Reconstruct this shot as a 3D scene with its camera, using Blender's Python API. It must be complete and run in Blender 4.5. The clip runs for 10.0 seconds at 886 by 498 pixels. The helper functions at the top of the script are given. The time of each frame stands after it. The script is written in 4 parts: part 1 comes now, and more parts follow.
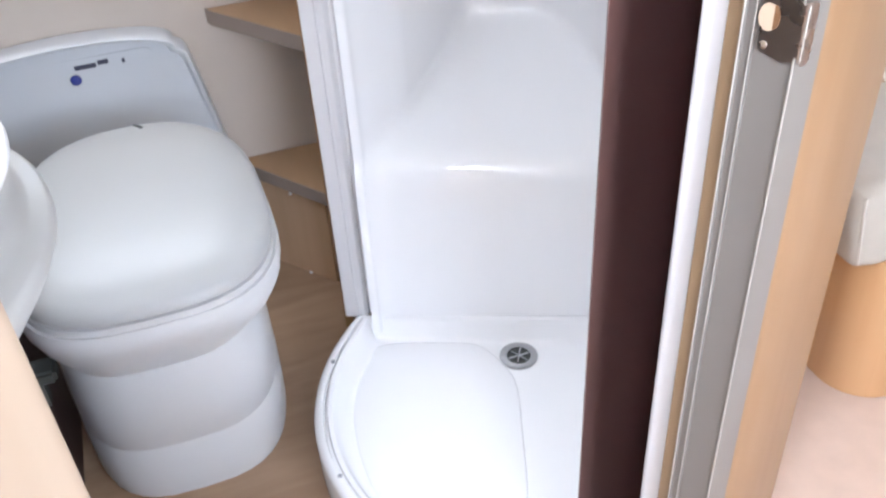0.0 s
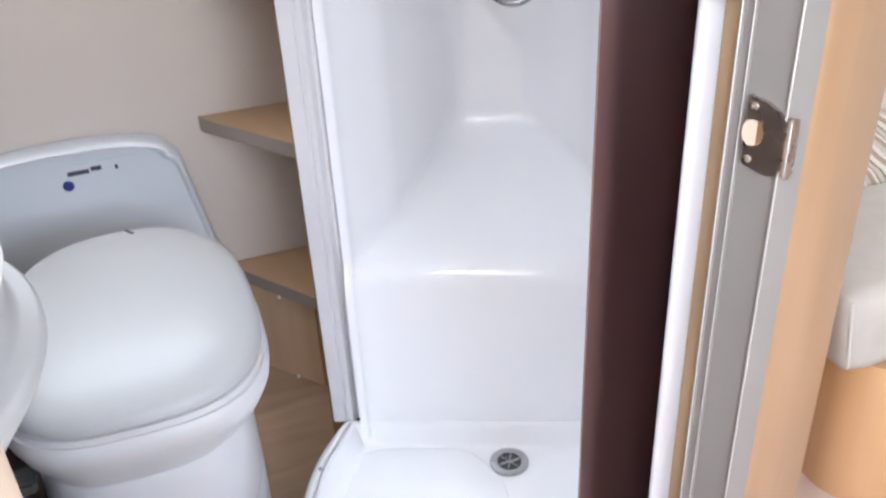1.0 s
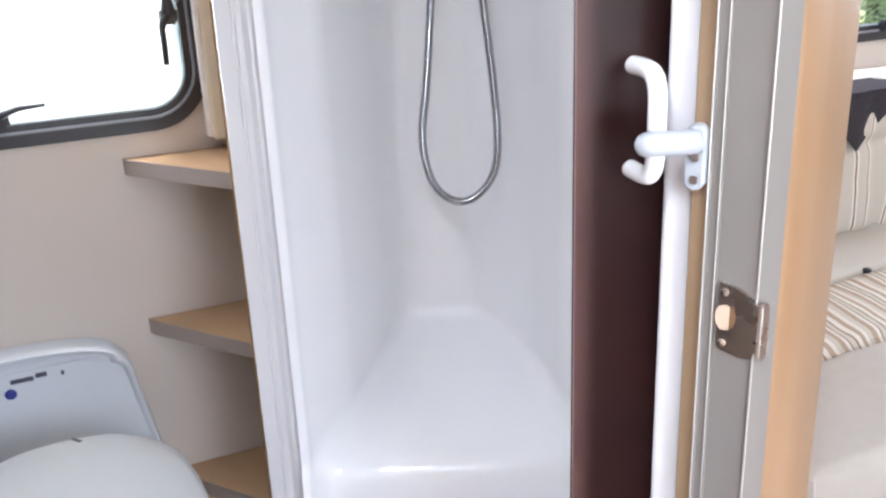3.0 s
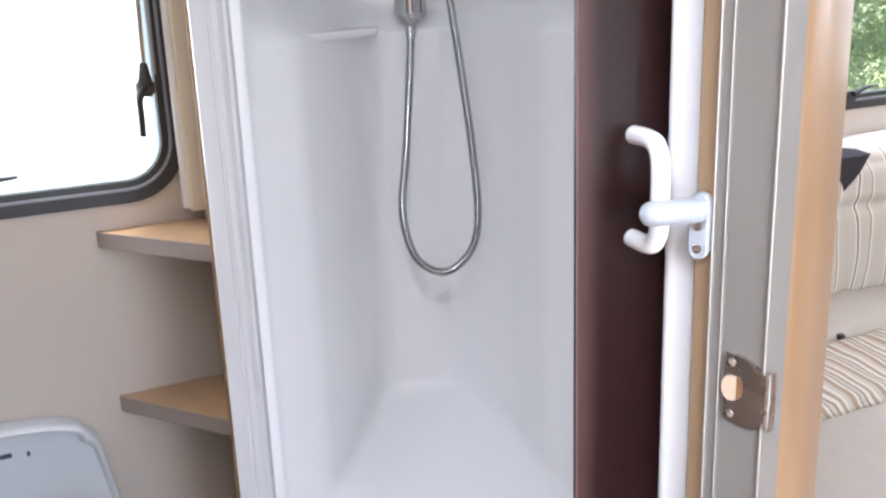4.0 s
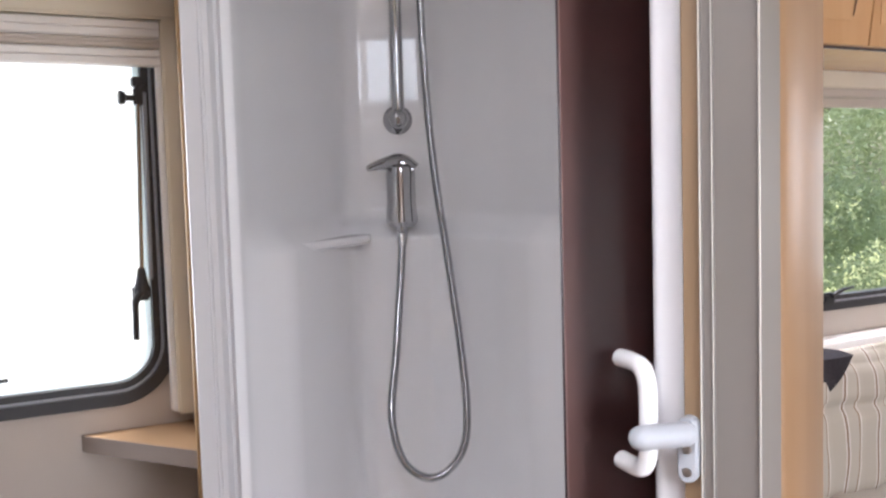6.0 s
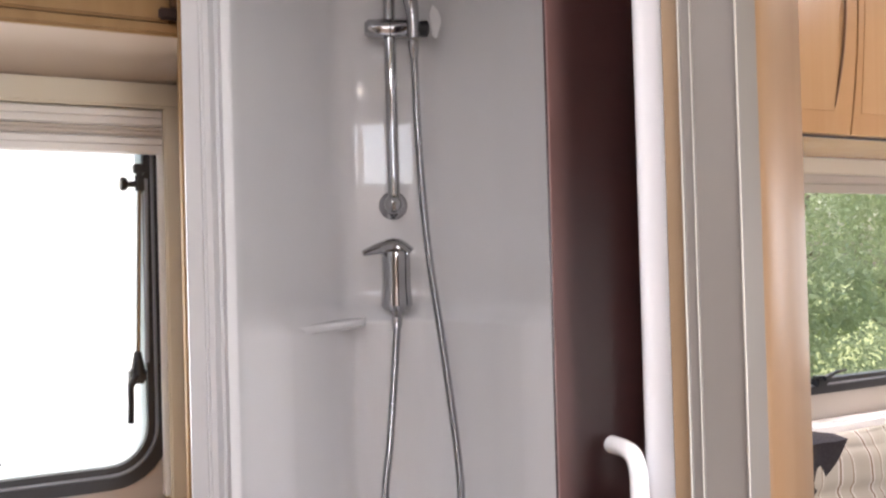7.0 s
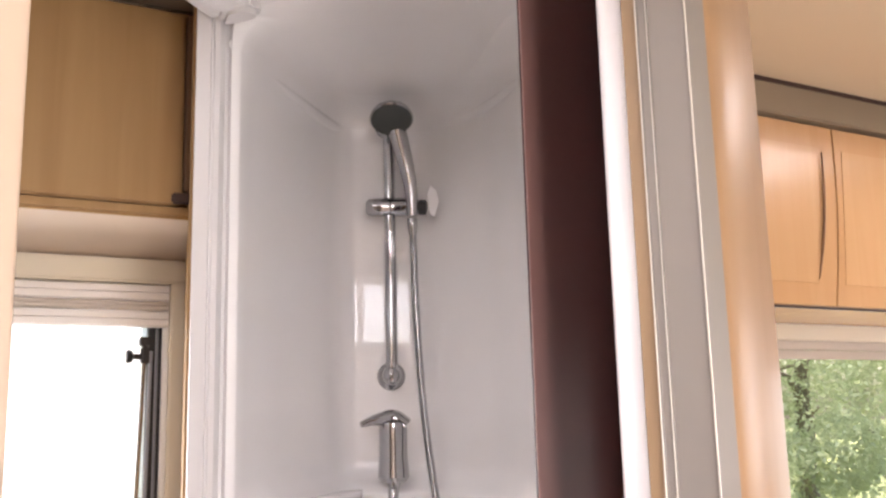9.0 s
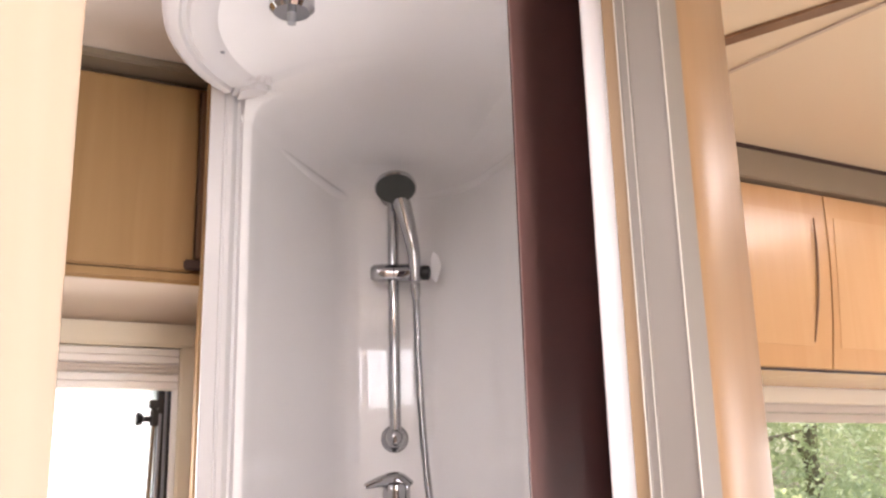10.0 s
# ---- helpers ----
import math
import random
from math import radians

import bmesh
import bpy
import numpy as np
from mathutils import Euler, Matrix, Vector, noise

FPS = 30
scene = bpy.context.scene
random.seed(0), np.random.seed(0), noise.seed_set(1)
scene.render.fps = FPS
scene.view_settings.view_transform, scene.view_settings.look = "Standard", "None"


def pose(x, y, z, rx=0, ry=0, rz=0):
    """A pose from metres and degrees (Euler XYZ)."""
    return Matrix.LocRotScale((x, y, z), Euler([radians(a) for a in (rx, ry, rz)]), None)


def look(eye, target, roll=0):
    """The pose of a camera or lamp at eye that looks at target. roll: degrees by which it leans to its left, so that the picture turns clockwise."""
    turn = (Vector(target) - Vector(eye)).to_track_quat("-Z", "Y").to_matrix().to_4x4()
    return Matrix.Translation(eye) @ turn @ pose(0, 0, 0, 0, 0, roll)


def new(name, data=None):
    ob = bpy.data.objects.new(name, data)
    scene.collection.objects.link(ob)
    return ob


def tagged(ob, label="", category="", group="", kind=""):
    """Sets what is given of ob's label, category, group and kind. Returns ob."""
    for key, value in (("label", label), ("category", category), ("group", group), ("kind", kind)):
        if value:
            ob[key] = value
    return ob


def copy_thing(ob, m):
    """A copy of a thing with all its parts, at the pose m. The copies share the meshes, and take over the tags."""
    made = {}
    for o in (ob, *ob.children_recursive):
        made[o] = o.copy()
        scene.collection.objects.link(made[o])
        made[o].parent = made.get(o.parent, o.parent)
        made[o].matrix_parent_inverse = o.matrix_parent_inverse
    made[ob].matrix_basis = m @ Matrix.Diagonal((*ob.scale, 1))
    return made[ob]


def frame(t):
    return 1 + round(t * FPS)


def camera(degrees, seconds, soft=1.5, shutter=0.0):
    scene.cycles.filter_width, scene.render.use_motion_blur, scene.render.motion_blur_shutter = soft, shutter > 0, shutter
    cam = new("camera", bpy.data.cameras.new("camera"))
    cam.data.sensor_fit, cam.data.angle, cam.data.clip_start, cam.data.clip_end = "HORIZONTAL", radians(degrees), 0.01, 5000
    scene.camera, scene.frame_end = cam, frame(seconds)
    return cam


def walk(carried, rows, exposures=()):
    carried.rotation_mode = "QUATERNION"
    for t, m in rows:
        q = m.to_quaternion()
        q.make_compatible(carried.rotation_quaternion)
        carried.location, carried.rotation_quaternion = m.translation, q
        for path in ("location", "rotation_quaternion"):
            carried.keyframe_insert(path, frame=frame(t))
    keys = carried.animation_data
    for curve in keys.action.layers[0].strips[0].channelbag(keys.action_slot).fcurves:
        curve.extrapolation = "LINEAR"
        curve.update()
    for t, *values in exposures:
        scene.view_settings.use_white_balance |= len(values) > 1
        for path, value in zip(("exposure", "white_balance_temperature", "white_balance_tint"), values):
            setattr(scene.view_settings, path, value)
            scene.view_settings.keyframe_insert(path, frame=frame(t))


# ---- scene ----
cam = camera(51.4, 10.0, 2.3, 0.4)
PATH = [
    (0, (-0.0285, 0.0883, 1.1906), (0.4355, 1.6040, -0.0291), -3.75),
    (0.5, (-0.0254, 0.0928, 1.1935), (0.4713, 1.6592, 0.0535), -3.44),
    (1, (-0.0316, 0.0929, 1.2016), (0.5087, 1.7091, 0.1547), -3.04),
    (1.5, (-0.0418, 0.0871, 1.2045), (0.5468, 1.7561, 0.2730), -2.45),
    (2, (-0.0521, 0.0841, 1.2063), (0.5845, 1.7917, 0.3824), -2.24),
    (2.5, (-0.0669, 0.0884, 1.2110), (0.6356, 1.8063, 0.4657), -2.44),
    (4, (-0.1083, 0.1299, 1.2088), (0.7673, 1.8456, 0.6707), -2.19),
    (4.5, (-0.1103, 0.1334, 1.2142), (0.7850, 1.8643, 0.7645), -2.21),
    (5, (-0.1151, 0.1299, 1.2205), (0.7995, 1.8754, 0.8791), -1.98),
    (5.5, (-0.1169, 0.1272, 1.2318), (0.8152, 1.8811, 0.9974), -1.86),
    (6, (-0.1181, 0.1182, 1.2416), (0.8260, 1.8755, 1.0990), -1.69),
    (7.5, (-0.1315, 0.0882, 1.2572), (0.8309, 1.8377, 1.3709), -1.60),
    (8, (-0.1312, 0.0776, 1.2694), (0.8265, 1.8223, 1.4664), -1.59),
    (8.5, (-0.1357, 0.0660, 1.2810), (0.8192, 1.8014, 1.5575), -1.45),
    (9, (-0.1428, 0.0451, 1.2867), (0.8043, 1.7713, 1.6380), -1.42),
    (9.5, (-0.1520, 0.0178, 1.2856), (0.7832, 1.7351, 1.7059), -1.35),
    (10, (-0.1615, -0.0029, 1.2762), (0.7635, 1.7015, 1.7655), -1.47),
]
EXPOSURE = [(0.0, 1.11, 5920, 11), (2.5, 1.02, 5900, 11), (4.5, 0.84, 5920, 13), (6.0, 0.50, 6230, 16), (7.5, 0.64, 6760, 18), (10.0, 1.12, 7060, 22)]
walk(cam, [(t, look(eye, target, roll)) for t, eye, target, roll in PATH], EXPOSURE)

# ---------------------------------------------------------------- light
world = bpy.data.worlds.new("sky")
world.use_nodes = True
scene.world = world
wn = world.node_tree.nodes
sky = wn.new("ShaderNodeTexSky")
sky.sky_type = "NISHITA"
sky.sun_disc = False
sky.sun_elevation, sky.sun_rotation = radians(80), radians(35)
sky.air_density, sky.dust_density, sky.ozone_density = 1.0, 4.0, 1.0
world.node_tree.links.new(sky.outputs[0], wn["Background"].inputs[0])
wn["Background"].inputs[1].default_value = 0.45
sun = new("sun", bpy.data.lights.new("sun", "SUN"))
sun.data.energy, sun.data.angle, sun.data.color = 3.8, radians(14), (1.0, 0.96, 0.9)
sun.matrix_world = look((0, 0, 5), (-0.5, -0.7, 0))


def window_light(name, m, w, h, power, color):
    d = bpy.data.lights.new(name, "AREA")
    d.shape, d.size, d.size_y, d.energy, d.color = "RECTANGLE", w, h, power, color
    ob = new(name, d)
    ob.matrix_world = m
    return ob


W, CEIL = 1.70, 1.97          # window side of the van, ceiling height
DAY = (0.93, 0.96, 1.0)
window_light("washroom_window_light", look((-0.20, 1.64, 1.18), (-0.20, 0.6, 1.0)), 0.62, 0.5, 3.2, DAY)
window_light("lounge_window_light", look((2.1, 1.60, 1.15), (2.1, 0.4, 0.9)), 1.0, 0.45, 2.2, DAY)
# two added lamps that light the shower; their windows are not seen
for wx, power in ((0.32, 5.4), (0.81, 4.2)):
    window_light("side_fill_light", look((wx, -0.48, 1.05), (wx * 0.4 + 0.16, 0.8, 0.40)), 0.46, 0.64, power, DAY)
# added lamp at the front end, where the wall has no window
window_light("lounge_fill_light", look((3.7, 0.5, 1.25), (1.0, 0.5, 1.0)), 1.3, 0.6, 8.6, DAY)
# added lamp under the washroom ceiling, where no source is seen
window_light("washroom_fill_light", pose(-0.35, 0.82, 1.955), 0.40, 0.40, 1.9, DAY)
# added aisle lamp, placed to keep its reflection off the flat shower wall
window_light("aisle_fill_light", pose(-0.42, -0.12, CEIL + 0.03), 0.36, 0.36, 13.5, DAY)
window_light("lounge_rooflight_light", pose(1.90, 0.80, CEIL + 0.03), 0.54, 0.38, 1.0, DAY)
window_light("entrance_window_light", look((-0.18, -0.505, 1.735), (0.1, 1.2, 1.35)), 0.32, 0.25, 1.3, DAY)

# ---------------------------------------------------------------- materials


def material(name, color, rough=0.5, metal=0.0, spec=0.5, var=0.06, scale=14.0, bump=0.0, bump_scale=200.0, coat=0.0, stretch=(1, 1, 1), coat_rough=0.05):
    """A plain surface with soft blotches and a finer grain over it."""
    m = bpy.data.materials.new(name)
    m.use_nodes = True
    nt = m.node_tree
    b = nt.nodes["Principled BSDF"]
    tc = nt.nodes.new("ShaderNodeTexCoord")
    mp = nt.nodes.new("ShaderNodeMapping")
    mp.inputs["Scale"].default_value = stretch
    nt.links.new(tc.outputs["Object"], mp.inputs[0])
    n1 = nt.nodes.new("ShaderNodeTexNoise")
    n1.inputs["Scale"].default_value, n1.inputs["Detail"].default_value = scale, 6
    nt.links.new(mp.outputs[0], n1.inputs["Vector"])
    ramp = nt.nodes.new("ShaderNodeMix")
    ramp.data_type = "RGBA"
    ramp.inputs[6].default_value = (*[c * (1 - var) for c in color], 1)
    ramp.inputs[7].default_value = (*[min(1, c * (1 + var)) for c in color], 1)
    nt.links.new(n1.outputs[0], ramp.inputs[0])
    nt.links.new(ramp.outputs[2], b.inputs["Base Color"])
    rr = nt.nodes.new("ShaderNodeMapRange")
    rr.inputs[3].default_value, rr.inputs[4].default_value = max(0.02, rough * 0.85), min(1, rough * 1.15)
    nt.links.new(n1.outputs[0], rr.inputs[0])
    nt.links.new(rr.outputs[0], b.inputs["Roughness"])
    b.inputs["Metallic"].default_value = metal
    b.inputs["Specular IOR Level"].default_value = spec
    b.inputs["Coat Weight"].default_value = coat
    b.inputs["Coat Roughness"].default_value = coat_rough
    if bump:
        n2 = nt.nodes.new("ShaderNodeTexNoise")
        n2.inputs["Scale"].default_value, n2.inputs["Detail"].default_value = bump_scale, 3
        nt.links.new(mp.outputs[0], n2.inputs["Vector"])
        bp = nt.nodes.new("ShaderNodeBump")
        bp.inputs["Strength"].default_value, bp.inputs["Distance"].default_value = bump, 0.002
        nt.links.new(n2.outputs[0], bp.inputs["Height"])
        nt.links.new(bp.outputs[0], b.inputs["Normal"])
    return m


def wood(name, light, dark, rough=0.35, stretch=(26, 26, 1.6), coat=0.15, coat_rough=0.05):
    """Foil-faced wood: long grain streaks along z (or as stretched)."""
    m = material(name, light, rough, 0, 0.5, 0.05, 3.0, 0, coat=coat, coat_rough=coat_rough)
    nt = m.node_tree
    b = nt.nodes["Principled BSDF"]
    tc = nt.nodes.new("ShaderNodeTexCoord")
    mp = nt.nodes.new("ShaderNodeMapping")
    mp.inputs["Scale"].default_value = stretch
    nt.links.new(tc.outputs["Object"], mp.inputs[0])
    g = nt.nodes.new("ShaderNodeTexNoise")
    g.inputs["Scale"].default_value, g.inputs["Detail"].default_value, g.inputs["Distortion"].default_value = 1.0, 8, 0.6
    nt.links.new(mp.outputs[0], g.inputs["Vector"])
    cr = nt.nodes.new("ShaderNodeValToRGB")
    cr.color_ramp.elements[0].position, cr.color_ramp.elements[1].position = 0.3, 0.72
    cr.color_ramp.elements[0].color, cr.color_ramp.elements[1].color = (*dark, 1), (*light, 1)
    nt.links.new(g.outputs[0], cr.inputs[0])
    nt.links.new(cr.outputs[0], b.inputs["Base Color"])
    return m


def striped(name, colors, period, axis=0, rough=0.9, stops=((0.0, 0), (0.40, 1), (0.44, 2), (0.50, 1), (0.54, 3), (0.80, 4), (0.84, 1), (0.88, 3))):
    """Woven cloth with stripes of several widths across one axis."""
    m = material(name, colors[0], rough, 0, 0.2, 0.1, 60, 0.35, 900)
    nt = m.node_tree
    b = nt.nodes["Principled BSDF"]
    tc = nt.nodes.new("ShaderNodeTexCoord")
    sx = nt.nodes.new("ShaderNodeSeparateXYZ")
    nt.links.new(tc.outputs["Object"], sx.inputs[0])
    d = nt.nodes.new("ShaderNodeMath")
    d.operation = "DIVIDE"
    d.inputs[1].default_value = period
    wob = nt.nodes.new("ShaderNodeTexNoise")
    wob.inputs["Scale"].default_value = 5.0
    nt.links.new(tc.outputs["Object"], wob.inputs["Vector"])
    sh_ = nt.nodes.new("ShaderNodeMath")
    sh_.operation = "MULTIPLY_ADD"
    sh_.inputs[1].default_value = 0.05
    nt.links.new(wob.outputs[0], sh_.inputs[0])
    nt.links.new(sx.outputs[axis], sh_.inputs[2])
    nt.links.new(sh_.outputs[0], d.inputs[0])
    f = nt.nodes.new("ShaderNodeMath")
    f.operation = "FRACT"
    nt.links.new(d.outputs[0], f.inputs[0])
    cr = nt.nodes.new("ShaderNodeValToRGB")
    cr.color_ramp.interpolation = "CONSTANT"
    for i, (s, c) in enumerate(stops):
        e = cr.color_ramp.elements[i] if i < 2 else cr.color_ramp.elements.new(s)
        e.position = s
        e.color = (*colors[c], 1)
    nt.links.new(f.outputs[0], cr.inputs[0])
    nt.links.new(cr.outputs[0], b.inputs["Base Color"])
    return m


M_MOULD = material("white_acrylic_mould", (0.885, 0.885, 0.895), 0.30, 0, 0.12, 0.015, 4, 0.0, 30, coat=0.95, coat_rough=0.03)
# mould white darkened for post and header, against strong frontal lamp light
M_WHITE_DIM = material("dimmed_post_white", (0.68, 0.67, 0.68), 0.36, 0, 0.45, 0.02, 5)
M_STRIP = wood("golden_brown_strip", (0.27, 0.180, 0.105), (0.22, 0.145, 0.083), 0.45, coat=0.0)
# brown of handles and strips; on the locker stile it stands for shade
M_STILE = wood("brown_foil_and_shade", (0.20, 0.105, 0.05), (0.15, 0.075, 0.035), 0.5, coat=0.0)
M_PLASTIC = material("white_plastic", (0.90, 0.90, 0.92), 0.25, 0, 0.5, 0.015, 6, coat=0.1)
# lid and basin white darkened against the lamps; the shaded pan is kept lighter
M_SANITARY_DIM = material("dimmed_sanitary_white", (0.415, 0.415, 0.41), 0.36, 0, 0.45, 0.015, 5, coat=0.0)
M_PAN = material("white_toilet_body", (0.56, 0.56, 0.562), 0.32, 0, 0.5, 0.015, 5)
M_BACKREST = material("toilet_backrest_grey_white", (0.54, 0.56, 0.59), 0.3, 0, 0.5, 0.02, 6)
M_WALL = material("beige_wall_vinyl", (0.52, 0.46, 0.405), 0.6, 0, 0.3, 0.03, 5, 0.12, 350)
M_UNDER = material("tan_beige_underside", (0.50, 0.41, 0.33), 0.6, 0, 0.3, 0.03, 6, 0.1, 300)
M_CREAM = material("cream_plastic", (0.74, 0.68, 0.56), 0.4, 0, 0.4, 0.02, 8)
M_CEIL = material("beige_ceiling_lining", (0.66, 0.555, 0.41), 0.65, 0, 0.3, 0.02, 4, 0.08, 300)
M_CEILW = material("washroom_ceiling_lining", (0.74, 0.68, 0.62), 0.6, 0, 0.3, 0.02, 4, 0.08, 300)
M_FLOOR = wood("wood_look_vinyl_floor", (0.40, 0.27, 0.17), (0.30, 0.19, 0.115), 0.4, (5, 26, 1), 0.05)
M_CARPET = material("pale_pink_beige_carpet", (0.58, 0.45, 0.37), 0.95, 0, 0.1, 0.1, 25, 0.5, 700)
M_BEECH = wood("pale_beech_foil", (0.58, 0.455, 0.34), (0.53, 0.40, 0.29), 0.35)
M_BEECH2 = wood("warm_beech_foil", (0.54, 0.325, 0.165), (0.50, 0.29, 0.14), 0.25)
M_INSET = wood("pale_beech_inset_foil", (0.57, 0.355, 0.185), (0.53, 0.32, 0.16), 0.25)
# the lockers' beech, darkened in colour to offset lamp light on the post
M_POST = wood("dimmed_post_beech", (0.275, 0.165, 0.088), (0.248, 0.143, 0.072), 0.42, coat=0.14, coat_rough=0.26)
# pale beech with its tone lowered against the lamps facing this panel
M_DOORSIDE = wood("dimmed_doorway_beech", (0.345, 0.268, 0.205), (0.315, 0.238, 0.178), 0.4)
M_OAK = wood("honey_oak_foil", (0.34, 0.20, 0.078), (0.28, 0.155, 0.056), 0.55, coat=0.0)
M_SHELF = wood("tan_shelf_foil", (0.42, 0.27, 0.15), (0.35, 0.22, 0.12), 0.4, (18, 3, 18))
M_EDGE = material("grey_brown_edging", (0.27, 0.22, 0.19), 0.5, 0, 0.4, 0.05, 30)
M_PANEL = wood("tan_plinth_foil", (0.58, 0.40, 0.26), (0.52, 0.35, 0.21), 0.4)
M_TRIM = material("grey_brown_cornice", (0.23, 0.185, 0.135), 0.45, 0, 0.4, 0.05, 20)
M_METAL = material("champagne_anodised_aluminium", (0.200, 0.181, 0.166), 0.5, 0.15, 0.5, 0.03, 8, stretch=(6, 6, 0.5))
M_METAL_EDGE = material("bright_aluminium_lip", (0.52, 0.49, 0.45), 0.5, 0.4, 0.5, 0.03, 8)
M_STEEL = material("nickel_strike_plate", (0.46, 0.41, 0.38), 0.28, 1.0, 0.5, 0.06, 40)
M_BRIGHT = material("polished_nickel", (0.66, 0.63, 0.60), 0.22, 1.0, 0.5, 0.03, 40)
M_CHROME = material("chrome", (0.45, 0.45, 0.46), 0.07, 1.0, 0.5, 0.02, 20)
M_HOSE = material("steel_hose", (0.30, 0.30, 0.31), 0.22, 1.0, 0.5, 0.05, 60)
M_DARK = material("shower_head_grey_rubber", (0.06, 0.065, 0.06), 0.5, 0, 0.4, 0.1, 50)
M_BLACK = material("black_plastic", (0.015, 0.015, 0.017), 0.35, 0, 0.5, 0.1, 40)
M_RUBBER = material("black_window_rubber", (0.022, 0.021, 0.024), 0.4, 0, 0.5, 0.1, 30)
M_BROWN = material("dark_brown_tinted_acrylic", (0.020, 0.009, 0.009), 0.30, 0, 0.16, 0.08, 3)
_n = M_BROWN.node_tree
_t = _n.nodes.new("ShaderNodeBsdfTranslucent")
_t.inputs[0].default_value = (0.72, 0.53, 0.50, 1)
_m = _n.nodes.new("ShaderNodeMixShader")
_m.inputs[0].default_value = 0.62
_n.links.new(_n.nodes["Principled BSDF"].outputs[0], _m.inputs[1])
_n.links.new(_t.outputs[0], _m.inputs[2])
_n.links.new(_m.outputs[0], _n.nodes["Material Output"].inputs[0])
M_LATCH = material("grey_white_plastic", (0.40, 0.42, 0.455), 0.35, 0, 0.4, 0.02, 10)
M_REAR = material("near_black_acrylic", (0.062, 0.043, 0.048), 0.40, 0, 0.2, 0.08, 5)
M_TUBE = material("white_plastic_tube", (0.76, 0.76, 0.79), 0.5, 0, 0.4, 0.015, 6)
# brown of vanity and hinge; also the painted shade in locker and cornice gaps
M_SHADOW = material("dark_brown_and_shade", (0.045, 0.022, 0.018), 0.5, 0, 0.4, 0.1, 10)
M_GREYP = material("grey_plastic", (0.30, 0.31, 0.34), 0.4, 0, 0.4, 0.05, 30)
M_BLUE = material("blue_button", (0.02, 0.03, 0.20), 0.4, 0, 0.5, 0.05, 30)
M_INK = material("dark_blue_print", (0.05, 0.05, 0.08), 0.5, 0, 0.4, 0.05, 30)
M_BLIND = material("pleated_blind_fabric", (0.62, 0.57, 0.52), 0.7, 0, 0.3, 0.04, 30)
M_BLINDBAR = material("white_blind_bar", (0.84, 0.82, 0.80), 0.4, 0, 0.4, 0.03, 20)
M_FABRIC = material("pale_beige_cushion_cloth", (0.42, 0.39, 0.34), 0.95, 0, 0.15, 0.08, 40, 0.5, 800)
M_STRIPE = striped("striped_beige_backrest_cloth", [(0.52, 0.48, 0.41), (0.74, 0.71, 0.66), (0.26, 0.18, 0.12), (0.54, 0.50, 0.43), (0.36, 0.28, 0.20)], 0.105)
M_FABRIC2 = material("plain_pale_seat_cloth", (0.50, 0.47, 0.42), 0.95, 0, 0.15, 0.08, 12, 0.4, 700)
M_STRIPE2 = striped("wavy_striped_seat_cloth", [(0.46, 0.42, 0.36), (0.60, 0.57, 0.51), (0.22, 0.165, 0.11), (0.47, 0.43, 0.37), (0.33, 0.25, 0.18)], 0.082, stops=((0.0, 0), (0.14, 4), (0.30, 1), (0.40, 2), (0.45, 3), (0.60, 2), (0.66, 1), (0.78, 4), (0.90, 1)))
M_DARKCLOTH = material("dark_patterned_cloth", (0.04, 0.035, 0.04), 0.9, 0, 0.2, 0.6, 160, 0.4, 700)
M_LEAF = material("hedge_leaf", (0.32, 0.365, 0.21), 0.6, 0, 0.3, 0.65, 1.1)
M_BARK = material("bark", (0.17, 0.14, 0.10), 0.9, 0, 0.2, 0.2, 30, 0.6, 80)
M_GRASS = material("field_grass", (0.17, 0.19, 0.07), 0.9, 0, 0.2, 0.25, 3, 0.4, 60)

_n = M_LEAF.node_tree
_t = _n.nodes.new("ShaderNodeBsdfTranslucent")
_t.inputs[0].default_value = (0.38, 0.45, 0.24, 1)
_m = _n.nodes.new("ShaderNodeMixShader")
_m.inputs[0].default_value = 0.45
_n.links.new(_n.nodes["Principled BSDF"].outputs[0], _m.inputs[1])
_n.links.new(_t.outputs[0], _m.inputs[2])
_n.links.new(_m.outputs[0], _n.nodes["Material Output"].inputs[0])

M_GLASS = bpy.data.materials.new("window_glass")
M_GLASS.use_nodes = True
_b = M_GLASS.node_tree.nodes["Principled BSDF"]
_b.inputs["Base Color"].default_value = (0.97, 0.99, 0.98, 1)
_b.inputs["Transmission Weight"].default_value, _b.inputs["Roughness"].default_value, _b.inputs["IOR"].default_value = 1.0, 0.0, 1.02

M_FROST = bpy.data.materials.new("frosted_window_acrylic")
M_FROST.use_nodes = True
_n = M_FROST.node_tree
_t = _n.nodes.new("ShaderNodeBsdfTranslucent")
_t.inputs[0].default_value = (0.98, 0.97, 0.95, 1)
_m = _n.nodes.new("ShaderNodeMixShader")
_m.inputs[0].default_value = 0.12
_n.links.new(_t.outputs[0], _m.inputs[1])
_n.links.new(_n.nodes["Principled BSDF"].outputs[0], _m.inputs[2])
_n.links.new(_m.outputs[0], _n.nodes["Material Output"].inputs[0])

M_FROST_EDGE = material("pale_cyan_acrylic_edge", (0.78, 0.84, 0.85), 0.3, 0, 0.5, 0.02, 5)
_n = M_FROST_EDGE.node_tree
_t = _n.nodes.new("ShaderNodeBsdfTranslucent")
_t.inputs[0].default_value = (0.88, 0.95, 0.96, 1)
_m = _n.nodes.new("ShaderNodeMixShader")
_m.inputs[0].default_value = 0.7
_n.links.new(_n.nodes["Principled BSDF"].outputs[0], _m.inputs[1])
_n.links.new(_t.outputs[0], _m.inputs[2])
